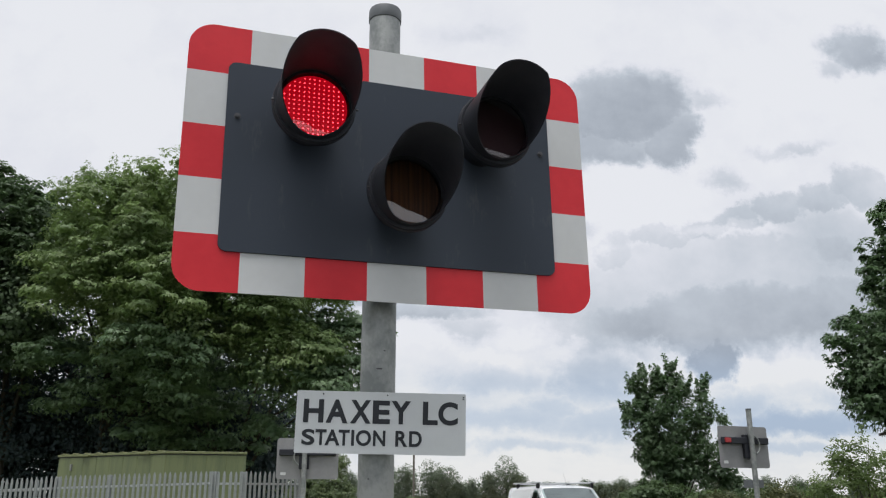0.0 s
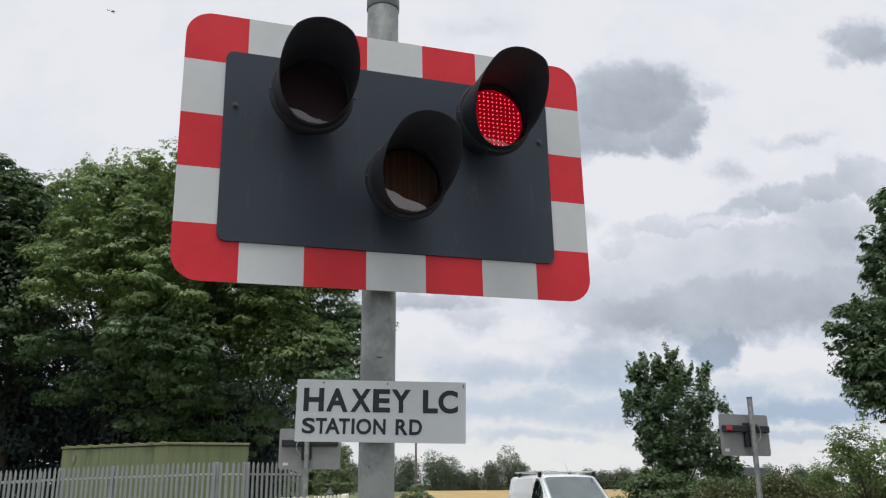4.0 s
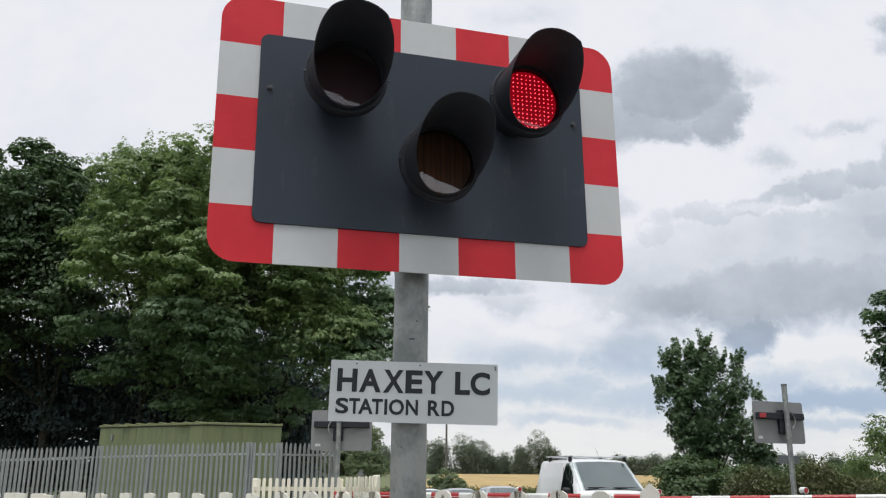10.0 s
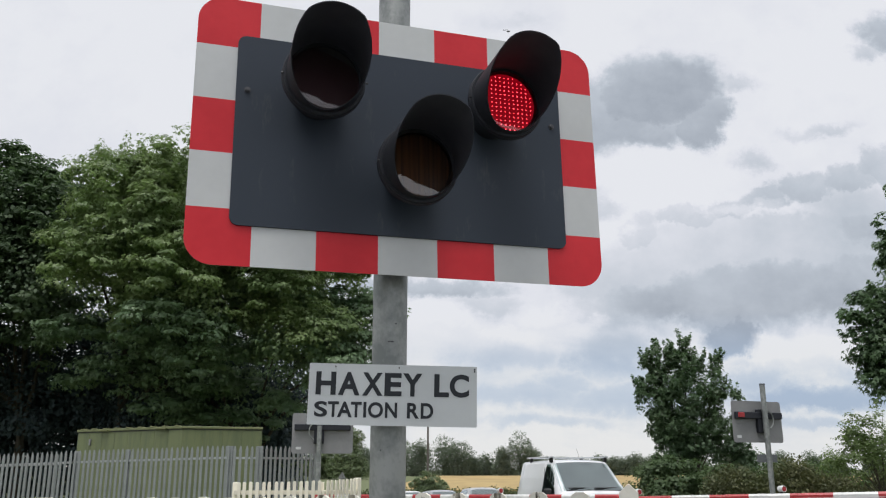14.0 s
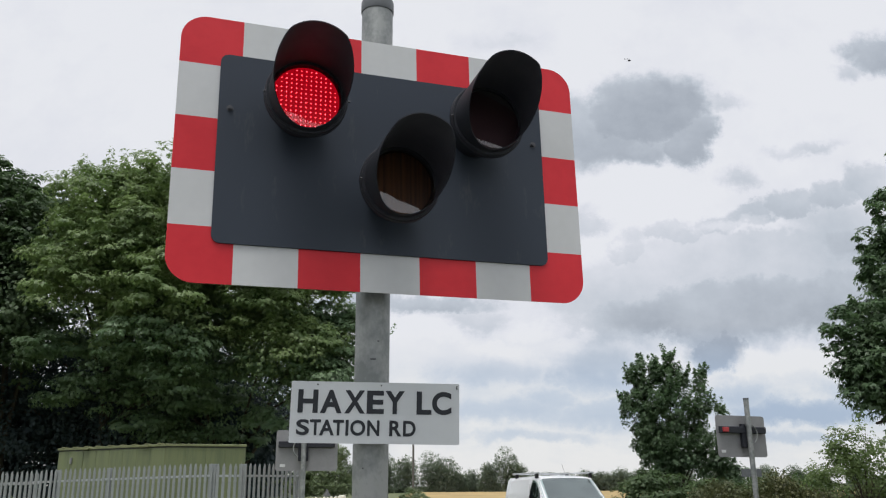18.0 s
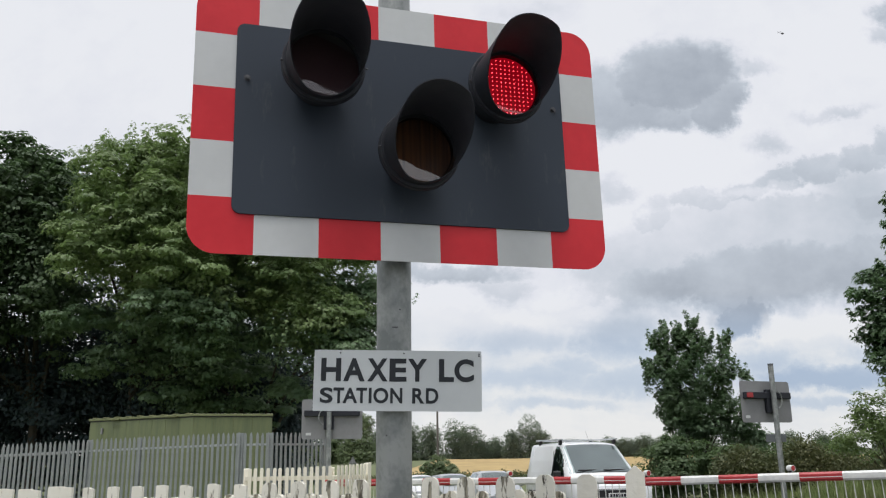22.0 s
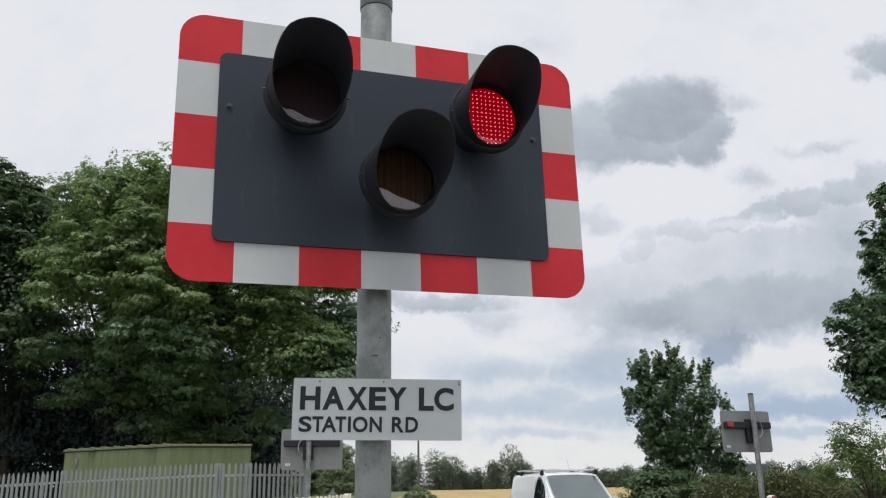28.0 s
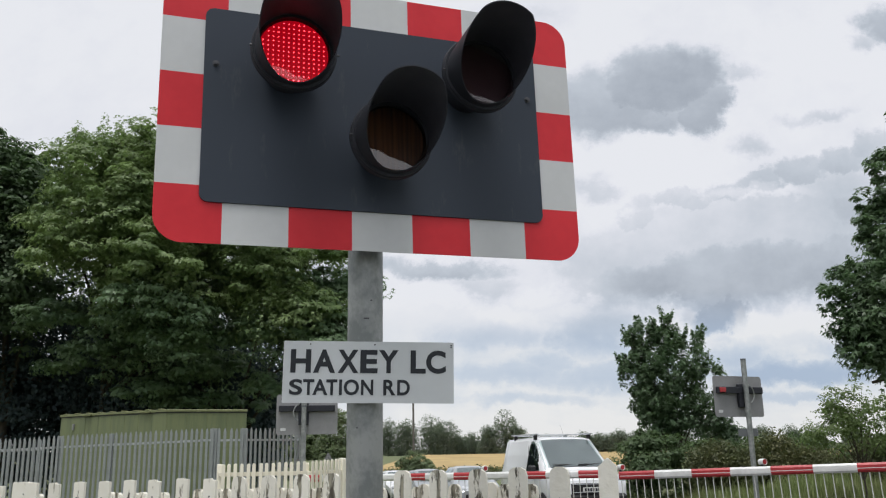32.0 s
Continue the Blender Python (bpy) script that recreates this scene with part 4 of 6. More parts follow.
def peel_mat(name, amount):
    """White paint flaked off along the grain, with the grey wood beneath."""
    m = mat(name, (0.83, 0.805, 0.735), (0.755, 0.72, 0.62), rough=0.65, scale=3, obj=0.07, bump=0.25, bscale=40)
    nt = m.node_tree
    N, L = nt.nodes.new, nt.links.new
    p = nt.nodes["Principled BSDF"]
    old = p.inputs["Base Color"].links[0].from_socket
    tc, mp, no, oi = N("ShaderNodeTexCoord"), N("ShaderNodeMapping"), N("ShaderNodeTexNoise"), N("ShaderNodeObjectInfo")
    sh = N("ShaderNodeVectorMath")
    sh.operation = "SCALE"
    sh.inputs[0].default_value = (31.0, 17.0, 23.0)
    L(oi.outputs["Random"], sh.inputs[3])
    ad = N("ShaderNodeVectorMath")
    L(tc.outputs["Object"], ad.inputs[0])
    L(sh.outputs[0], ad.inputs[1])
    mp.inputs["Scale"].default_value = (1.2, 1.2, 0.27)
    L(ad.outputs[0], mp.inputs[0])
    no.inputs["Scale"].default_value, no.inputs["Detail"].default_value, no.inputs["Roughness"].default_value = 26.0, 8.0, 0.72
    L(mp.outputs[0], no.inputs["Vector"])
    r = N("ShaderNodeMapRange")
    r.inputs[1].default_value, r.inputs[2].default_value = 1 - amount, 1 - amount + 0.03
    sx, ab, mid, hold = N("ShaderNodeSeparateXYZ"), N("ShaderNodeMath"), N("ShaderNodeMapRange"), N("ShaderNodeMath")
    ab.operation, hold.operation = "ABSOLUTE", "ADD"
    L(tc.outputs["Object"], sx.inputs[0])
    L(sx.outputs["X"], ab.inputs[0])
    mid.inputs[1].default_value, mid.inputs[2].default_value, mid.inputs[3].default_value, mid.inputs[4].default_value = 0.004, 0.034, 0.09, -0.12
    L(ab.outputs[0], mid.inputs[0])
    L(no.outputs[0], hold.inputs[0])
    L(mid.outputs[0], hold.inputs[1])
    L(hold.outputs[0], r.inputs[0])
    n2, rp = N("ShaderNodeTexNoise"), N("ShaderNodeValToRGB")
    n2.inputs["Scale"].default_value = 60.0
    L(mp.outputs[0], n2.inputs["Vector"])
    rp.color_ramp.elements[0].color, rp.color_ramp.elements[1].color = (0.070, 0.062, 0.044, 1), (0.36, 0.335, 0.26, 1)
    rp.color_ramp.elements[0].position, rp.color_ramp.elements[1].position = 0.35, 0.65
    L(n2.outputs[0], rp.inputs[0])
    mx = N("ShaderNodeMix")
    mx.data_type = "RGBA"
    L(r.outputs[0], mx.inputs[0])
    L(old, mx.inputs[6])
    L(rp.outputs[0], mx.inputs[7])
    L(mx.outputs[2], p.inputs["Base Color"])
    return m


PEEL_LITTLE = peel_mat("sound white picket paint", 0.36)
PEEL_MORE = peel_mat("flaking white picket paint", 0.46)
PEEL_MOST = peel_mat("bare flaking picket", 0.45)
PEEL_HARDLY = peel_mat("clean white picket paint", 0.16)


def near_fence():
    rnd = random.Random(4)
    x0, y0, dx, dy = -1.8825, 4.3645, 0.14776, -0.07343
    yaw = math.degrees(math.atan2(dy, dx))
    f = thing("picket_fence", pose(x0, y0, 0, 0, 0, yaw), "white wooden picket fence with flaking paint", "fence")
    step = math.hypot(dx, dy)
    for k in range(-9, 17):
        top = 1.464 + 0.0034 * k + (0.004 if k >= 12 else 0) + rnd.uniform(-0.003, 0.003)
        w = 0.070 + 0.004 * (k > 6)
        if k in (-1, -2, -3):
            w, top = 0.172, 1.466 - (0.0 if k == -1 else 0.014)
        x = (k * 0.9898 + 0.21) * step
        x = {-1: -0.191, -2: -0.428, -3: -0.64}.get(k, x - 0.2 if k < -3 else x)
        style = "square" if k < 7 else "round"
        m = PEEL_LITTLE if k < 7 else PEEL_HARDLY if k == 16 else PEEL_MORE
        part("picket", prism(picket_outline(w, top, style, rnd), -0.007, 0.007), m, f, at=pose(x, -0.03, 0.0, rnd.uniform(-0.3, 0.3), rnd.uniform(-0.12, 0.12), rnd.uniform(-3, 3)))
        for z in (1.40, 1.19):
            part("nail", tube([(0.004, 0.0), (0.004, 0.002), (0.0004, 0.003)], 8, "y", close=False), BOLT, f, at=pose(x + rnd.uniform(-0.006, 0.006), -0.037, z + rnd.uniform(-0.01, 0.01)))
    for k in range(-8, 16):
        if k in (-2, 1, 5, 16):
            continue
        top = 1.40 + 0.004 * k + rnd.uniform(-0.008, 0.008)
        for side in (-1, 1):
            if rnd.random() < 0.2:
                continue
            x = (k * 0.9898 + 0.21) * step + side * 0.058 - (0.128 - 0.006 * k) + rnd.uniform(-0.008, 0.008)
            part("back_picket", prism(picket_outline(0.052, top, "round", rnd), -0.011, 0.011), PEEL_MOST, f, at=pose(x, 0.075, 0.0, 0, rnd.uniform(-0.2, 0.2), 0))
    for z in (0.45, 1.18):
        part("fence_rail", block(-1.6, 16.5 * step, -0.018, 0.06, z - 0.045, z + 0.045, 0.006), PEEL_MORE, f)
    # the end post has a pointed head
    part("end_post", prism([(-0.034, 0), (0.034, 0), (0.034, 1.520), (0.004, 1.549), (-0.002, 1.549), (-0.034, 1.520)], -0.030, 0.030), PEEL_HARDLY, f, "white square end post with a pointed head", at=pose(17.12 * step, -0.01, 0, 0, 0, 14))


near_fence()


def cream_fence():
    """Two runs that meet at a corner: one along the track, one turning off beside the road."""
    rnd = random.Random(8)
    f = thing("cream_picket_fence", pose(-3.69, 15.0, 0), "cream painted wooden picket fence beyond the tracks", "fence")
    for x0, y0, yaw, n, step, rise in ((0.04, 0.0, 1.0, 14, 0.1085, 0.0019), (1.56, 0.03, 57.0, 9, 0.105, 0.0042)):
        run = pose(x0, y0, 0, 0, 0, yaw)
        base = 1.399 if x0 < 1 else 1.427
        for k in range(n):
            top = base + rise * k + rnd.uniform(-0.006, 0.006)
            part("picket", prism(picket_outline(0.058, top, "round", rnd), -0.010, 0.010), CREAM, f, at=run @ pose(k * step, -0.045, 0, 0, rnd.uniform(-0.4, 0.4), rnd.uniform(-4, 4)))
        for z in (0.5, 1.225):
            part("fence_rail", block(-0.08, n * step - 0.05, -0.030, 0.025, z - 0.035, z + 0.035, 0.005), CREAM, f, at=run)
    for x, y, z, w in ((-0.035, 0.05, 1.40, 0.09), (1.47, 0.07, 1.40, 0.09), (2.03, 0.80, 1.463, 0.12)):
        part("fence_post", block(x - w / 2, x + w / 2, y - w / 2, y + w / 2, 0, z, 0.01), CREAM, f)


cream_fence()


# ---- palisade ----
def pale_mesh():
    """A folded steel pale with a pointed head."""
    bm = bmesh.new()
    cols = ((-0.034, 0.004), (-0.018, -0.004), (0.0, 0.002), (0.018, -0.004), (0.034, 0.004))
    tops = (2.0, 2.07, 2.10, 2.07, 2.0)
    rows = []
    for back in (0.0, 0.012):
        rows.append([bm.verts.new((x, y + back, 0.05)) for x, y in cols])
        rows.append([bm.verts.new((x, y + back, t)) for (x, y), t in zip(cols, tops)])
    lo, hi, lo2, hi2 = rows
    for i in range(4):
        bm.faces.new((lo[i], lo[i + 1], hi[i + 1], hi[i]))
        bm.faces.new((lo2[i + 1], lo2[i], hi2[i], hi2[i + 1]))
        bm.faces.new((hi[i], hi[i + 1], hi2[i + 1], hi2[i]))
        bm.faces.new((lo[i + 1], lo[i], lo2[i], lo2[i + 1]))
    for i in (0, 4):
        bm.faces.new((lo[i], hi[i], hi2[i], lo2[i]))
    bmesh.ops.recalc_face_normals(bm, faces=bm.faces)
    me = bpy.data.meshes.new("pale")
    bm.to_mesh(me)
    bm.free()
    return me


PALE = pale_mesh()


def palisade(a, b, za, zb, posts, step=0.136):
    a, b = Vector((*a, 0)), Vector((*b, 0))
    d = b - a
    rnd = random.Random(int(a.x * 10))
    f = thing("palisade_fence", pose(a.x, a.y, 0, 0, 0, math.degrees(math.atan2(d.y, d.x))), "galvanised steel palisade fence with pointed pales", "fence", "palisade fences")
    n = int(d.length / step)
    for k in range(n + 1):
        z = (za + (zb - za) * k / n) - 2.10 + rnd.uniform(-0.01, 0.01)
        part("pale", PALE, GALV_DULL, f, at=pose(k * step, -0.045, z, 0, rnd.uniform(-0.3, 0.3), 0))
    for back in (0.285, 1.75):
        k = math.degrees(math.atan2(zb - za, d.length))
        part("fence_rail", block(0, d.length, -0.024, 0.02, -0.025, 0.025, 0.004), GALV_RAIL, f, at=pose(0, 0, za - back, 0, -k, 0))
    for x, w in posts:
        z = za + (zb - za) * x / d.length
        part("fence_post", block(x - w / 2, x + w / 2, 0.0, 0.06, 0, z - 0.02, 0.006), GALV_DULL, f)


palisade((-13.6, 22.0), (-9.3, 21.1), 1.95, 2.08, ((0.1, 0.1),))
palisade((-14.0, 24.2), (-10.9, 23.9), 1.98, 2.06, ((0.1, 0.1), (3.0, 0.1)), 0.145)
palisade((-9.23, 21.1), (-5.12, 20.0), 2.085, 2.175, ((0.03, 0.12), (1.46, 0.12), (4.22, 0.19)))
palisade((-5.0, 20.0), (-4.44, 20.0), 2.165, 2.165, ((0.56, 0.17),))
palisade((-4.40, 20.05), (-3.28, 21.36), 2.165, 2.165, ((1.66, 0.1),))


# ---- relay cabin ----
def relay_cabin():
    c = thing("relay_cabin", pose(-8.15, 26.0, 0, 0, 0, 0), "olive green steel relay cabin behind the palisade", "cabin")
    a, b = Vector((-11.37 * 28.5 / 26 + 8.15, 2.5)), Vector((-5.72 * 26.8 / 26 + 8.15, 0.8))
    top = 2.91
    for p, q in ((Vector((0, 0)), a), (Vector((0, 0)), b)):
        d = q - p
        yaw = math.degrees(math.atan2(d.y, d.x))
        m = pose(0, 0, 0, 0, 0, yaw)
        n = max(4, int(d.length / 0.62))
        w = d.length / n
        for k in range(n):
            part("wall_panel", block(k * w + 0.005, (k + 1) * w - 0.005, -0.02, 0.02, 0, top - 0.09, 0.006), GREEN_STEEL, c, at=m)
            part("joint_rib", block(k * w - 0.012, k * w + 0.012, -0.010, 0.010, 0, top - 0.09, 0.004), JOINT, c, at=m)
        part("roof_trim", block(-0.03, d.length + 0.03, -0.06, 0.06, top - 0.06, top + 0.015, 0.01), ROOF_STEEL, c, "roof edge trim", at=m)
        # black strip that paints the shadow line below the eave
        part("roof_seal", block(-0.01, d.length + 0.01, -0.034, 0.034, top - 0.085, top - 0.062), TRIM, c, "black strip standing in for the shadow under the roof edge", at=m)
    bm = bmesh.new()
    lo = [bm.verts.new((p.x, p.y, top - 0.02)) for p in (Vector((0, 0)), b, a + b, a)]
    hi = [bm.verts.new((p.x, p.y, top + 0.015)) for p in (Vector((0, 0)), b, a + b, a)]
    bm.faces.new(lo)
    bm.faces.new(hi)
    for i in range(4):
        bm.faces.new((lo[i], lo[(i + 1) % 4], hi[(i + 1) % 4], hi[i]))
    bmesh.ops.recalc_face_normals(bm, faces=bm.faces)
    part("roof", bm, ROOF_STEEL, c)
    yaw = math.degrees(math.atan2(a.y, a.x))
    m = pose(0, 0, 0, 0, 0, yaw)
    L = a.length
    for k in range(9):
        part("roof_clip", block(0.25 + k * (L - 0.5) / 8 - 0.08, 0.25 + k * (L - 0.5) / 8 + 0.08, -0.09, 0.07, top + 0.0, top + 0.045, 0.01), ROOF_STEEL, c, at=m)
    for x in (L * 0.17, L * 0.72):
        part("gutter_bracket", block(x - 0.20, x + 0.20, 0.03, 0.14, top - 0.075, top - 0.02, 0.01), JOINT, c, at=m)
    part("lock_box", block(L * 0.86 - 0.04, L * 0.86 + 0.04, 0.02, 0.08, top - 0.5, top - 0.30, 0.01), SIGN_BACK, c, "small grey lock box", at=m)
    # closed behind
    for p, q in ((a, a + b), (b, a + b)):
        d = q - p
        part("back_wall", block(0, d.length, -0.02, 0.02, 0, top - 0.05), GREEN_STEEL, c, at=pose(p.x, p.y, 0, 0, 0, math.degrees(math.atan2(d.y, d.x))))


relay_cabin()


# ---- vehicles ----
class Shell:
    """A body skinned over cross sections: x, sill z, belt z, top z, half widths at sill, belt and top."""

    def __init__(self, stations):
        self.st = sorted(stations)

    def ring(self, x):
        st = self.st
        for a, b in zip(st, st[1:]):
            if x <= b[0] + 1e-6:
                k = (x - a[0]) / (b[0] - a[0])
                _, zs, zb, zt, ws, wb, wt = (p + (q - p) * k for p, q in zip(a, b))
                break
        return [(0, zs), (ws * 0.92, zs), (ws, zs + 0.06), (wb, (zs + zb) / 2), (wb, zb), (wb + (wt - wb) * 0.5, zb + (zt - zb) * 0.5 + 0.0), (wt, zt - 0.09 * min(1, (zt - zb) * 3)),
                (wt * 0.93, zt - 0.025 * min(1, (zt - zb) * 3)), (wt * 0.6, zt), (0, zt + 0.008)]

    def point(self, x, j, side):
        r = self.ring(x)
        i = min(int(j), len(r) - 2)
        k = j - i
        y, z = r[i][0] + (r[i + 1][0] - r[i][0]) * k, r[i][1] + (r[i + 1][1] - r[i][1]) * k
        return Vector((x, side * y, z))

    def skin(self, cuts=5):
        bm = bmesh.new()
        xs = []
        for a, b in zip(self.st, self.st[1:]):
            xs += [a[0] + (b[0] - a[0]) * i / cuts for i in range(cuts)]
        xs.append(self.st[-1][0])
        rows = []
        for x in xs:
            r = self.ring(x)
            rows.append([bm.verts.new((x, y, z)) for y, z in r] + [bm.verts.new((x, -y, z)) for y, z in r[-2:0:-1]])
        for p, q in zip(rows, rows[1:]):
            for i in range(len(p)):
                bm.faces.new((p[i], p[(i + 1) % len(p)], q[(i + 1) % len(p)], q[i]))
        bm.faces.new(rows[0])
        bm.faces.new(rows[-1])
        bmesh.ops.recalc_face_normals(bm, faces=bm.faces)
        return bm


def windscreen(shell, x0, x1, w0, w1, off=0.008):
    """Glass across the sloping front between two stations."""
    bm = bmesh.new()
    n = 10
    rows = []
    for i in range(n + 1):
        x = x0 + (x1 - x0) * i / n
        w = w0 + (w1 - w0) * i / n
        r = shell.ring(x)
        row = []
        for k in range(-6, 7):
            y = w * k / 6
            z = r[-1][1]
            for (ya, za), (yb, zb) in zip(r[6:], r[7:]):
                if yb <= abs(y) <= ya:
                    z = zb + (za - zb) * (abs(y) - yb) / max(1e-6, ya - yb)
            row.append(bm.verts.new((x, y, z)))
        rows.append(row)
    for p, q in zip(rows, rows[1:]):
        for k in range(12):
            bm.faces.new((p[k], p[k + 1], q[k + 1], q[k]))
    bmesh.ops.recalc_face_normals(bm, faces=bm.faces)
    bm.normal_update()
    if sum((f.normal for f in bm.faces), Vector()).z < 0:
        bmesh.ops.reverse_faces(bm, faces=bm.faces)
        bm.normal_update()
    for v in bm.verts:
        v.co += v.normal * off
    return bm


def side_pane(shell, quad, side, off=0.006):
    """Glass on the side: quad of (x, j)."""
    bm = bmesh.new()
    n = 5
    vs = []
    for i in range(n + 1):
        row = []
        for k in range(n + 1):
            s, t = i / n, k / n
            x = sum(w * q[0] for w, q in zip(((1 - s) * (1 - t), s * (1 - t), s * t, (1 - s) * t), quad))
            j = sum(w * q[1] for w, q in zip(((1 - s) * (1 - t), s * (1 - t), s * t, (1 - s) * t), quad))
            p = shell.point(x, j, side)
            row.append(bm.verts.new(p + Vector((0, side * off, 0))))
        vs.append(row)
    for i in range(n):
        for k in range(n):
            bm.faces.new((vs[i][k], vs[i + 1][k], vs[i + 1][k + 1], vs[i][k + 1]))
    bmesh.ops.recalc_face_normals(bm, faces=bm.faces)
    return bm


def wheel(car, x, y, r):
    w = part("wheel", tube([(r * 0.62, -0.1), (r * 0.95, -0.1), (r, -0.07), (r, 0.07), (r * 0.95, 0.1), (r * 0.62, 0.1)], 28, "y"), TYRE, car, "black tyre", at=pose(x, y, r))
    part("rim", tube([(r * 0.6, -0.09), (r * 0.6, 0.09)], 20, "y"), SILVER, w)
    return w


def van():
    s = thing("van", pose(3.31, 22.35, -0.10, 0, 0, -80.0), "white panel van with a roof rack waiting at the barrier", "van")
    sh = Shell([(-2.35, 0.38, 1.05, 1.80, 0.85, 0.93, 0.74), (-2.2, 0.3, 1.05, 1.93, 0.88, 0.95, 0.78), (-0.1, 0.28, 1.05, 1.95, 0.88, 0.95, 0.77), (0.44, 0.28, 1.06, 1.91, 0.88, 0.95, 0.75),
                (1.58, 0.28, 1.02, 1.15, 0.88, 0.94, 0.86), (2.05, 0.26, 0.95, 1.08, 0.86, 0.92, 0.80), (2.28, 0.26, 0.88, 1.00, 0.82, 0.87, 0.72), (2.38, 0.30, 0.80, 0.92, 0.74, 0.78, 0.64)])
    part("body", sh.skin(), VAN_WHITE, s, "white painted body", smooth=50)
    # the body is closed here; a dark sheet gives the cab's shade
    part("cab_shade", windscreen(sh, 0.485, 1.50, 0.742, 0.848, off=0.003), CAB_DARK, s, "dark sheet under the glass standing in for the shaded cab", smooth=60)
    part("windscreen", windscreen(sh, 0.51, 1.475, 0.722, 0.828, off=0.012), GLASS, s, "tinted windscreen", smooth=60)
    for side in (1, -1):
        part("door_window", side_pane(sh, ((0.15, 4.15), (1.22, 4.2), (0.78, 6.0), (0.15, 6.05)), side), GLASS, s, "door window", smooth=60)
        part("door_shade", side_pane(sh, ((0.12, 4.1), (1.28, 4.12), (0.80, 6.1), (0.12, 6.15)), side, 0.002), TRIM, s, "dark sheet under the door glass standing in for the shaded cab")
        part("mirror", block(0.98, 1.12, -0.10, 0.10, -0.12, 0.12, 0.04), TRIM, s, "black door mirror", at=pose(0, side * 1.05, 1.14))
        part("mirror_arm", block(1.0, 1.08, -0.08, 0.08, -0.04, 0.04, 0.01), TRIM, s, at=pose(0, side * 0.97, 1.10))
        part("headlamp", block(-0.10, 0.10, -0.15, 0.15, -0.14, 0.14, 0.05), LAMP_CLEAR, s, "clear headlamp", at=pose(2.22, side * 0.70, 0.86, 0, 20, side * 18))
        part("door_seam", block(0.10, 0.112, -0.004, 0.004, 0.45, 1.75), TRIM, s, at=pose(0, side * 0.951, 0, side * 4, 0, 0))
        part("side_rub_strip", block(-2.0, 1.1, -0.012, 0.012, 0.60, 0.70, 0.005), TRIM, s, at=pose(0, side * 0.955, 0))
        part("side_glass", side_pane(sh, ((-1.9, 4.3), (-0.1, 4.3), (-0.1, 6.0), (-1.9, 6.0)), side, 0.003), VAN_WHITE, s, "pressed side panel")
        for x in (1.45, -1.45):
            wheel(s, x, side * 0.86, 0.32)
    part("bumper", block(-0.08, 0.10, -0.84, 0.84, 0.24, 0.62, 0.06), TRIM, s, "black plastic bumper", at=pose(2.34, 0, 0))
    part("grille", block(-0.04, 0.03, -0.52, 0.52, 0.60, 0.86, 0.02), TRIM, s, "black grille", at=pose(2.37, 0, 0))
    for z in (0.66, 0.84):
        part("grille_bar", block(-0.01, 0.01, -0.5, 0.5, z - 0.008, z + 0.008, 0.004), LAMP_CLEAR, s, "bright grille bar", at=pose(2.405, 0, 0))
    plate = part("number_plate", block(0.0, 0.02, -0.26, 0.26, 0.42, 0.53, 0.004), NUMBER, s, "white number plate", at=pose(2.44, 0, 0.24))
    for k in range(7):
        part("plate_bar", block(0.0, 0.003, -0.025, 0.025, 0.44, 0.51), INK, plate, at=pose(0.0205, -0.2 + k * 0.066, 0))
    for y, r in ((-0.35, 8), (0.3, 8)):
        part("wiper", block(-0.012, 0.012, -0.3, 0.3, 0, 0.02), TRIM, s, at=pose(1.43, y, 1.262, 0, 34, r))
    part("rack_bar", block(-0.035, 0.035, -0.80, 0.80, 1.985, 2.015, 0.01), SILVER, s, "roof rack bar", at=pose(0.35, 0, 0))
    part("rack_bar", block(-0.035, 0.035, -0.80, 0.80, 1.985, 2.015, 0.01), SILVER, s, "roof rack bar", at=pose(-1.5, 0, 0))
    part("rack_rail", block(-1.9, 0.55, -0.03, 0.03, 2.005, 2.035, 0.01), SILVER, s, at=pose(0, -0.72, 0))
    part("rack_rail", block(-1.9, 0.55, -0.03, 0.03, 2.005, 2.035, 0.01), SILVER, s, at=pose(0, 0.72, 0))
    for x in (0.35, -1.5):
        for y in (-0.72, 0.72):
            part("rack_foot", block(x - 0.05, x + 0.05, y - 0.04, y + 0.04, 1.88, 2.0, 0.01), TRIM, s)
    part("aerial", pipe([(0.4, 0.05, 1.92), (0.1, 0.05, 2.25)], 0.003, 5), TRIM, s)


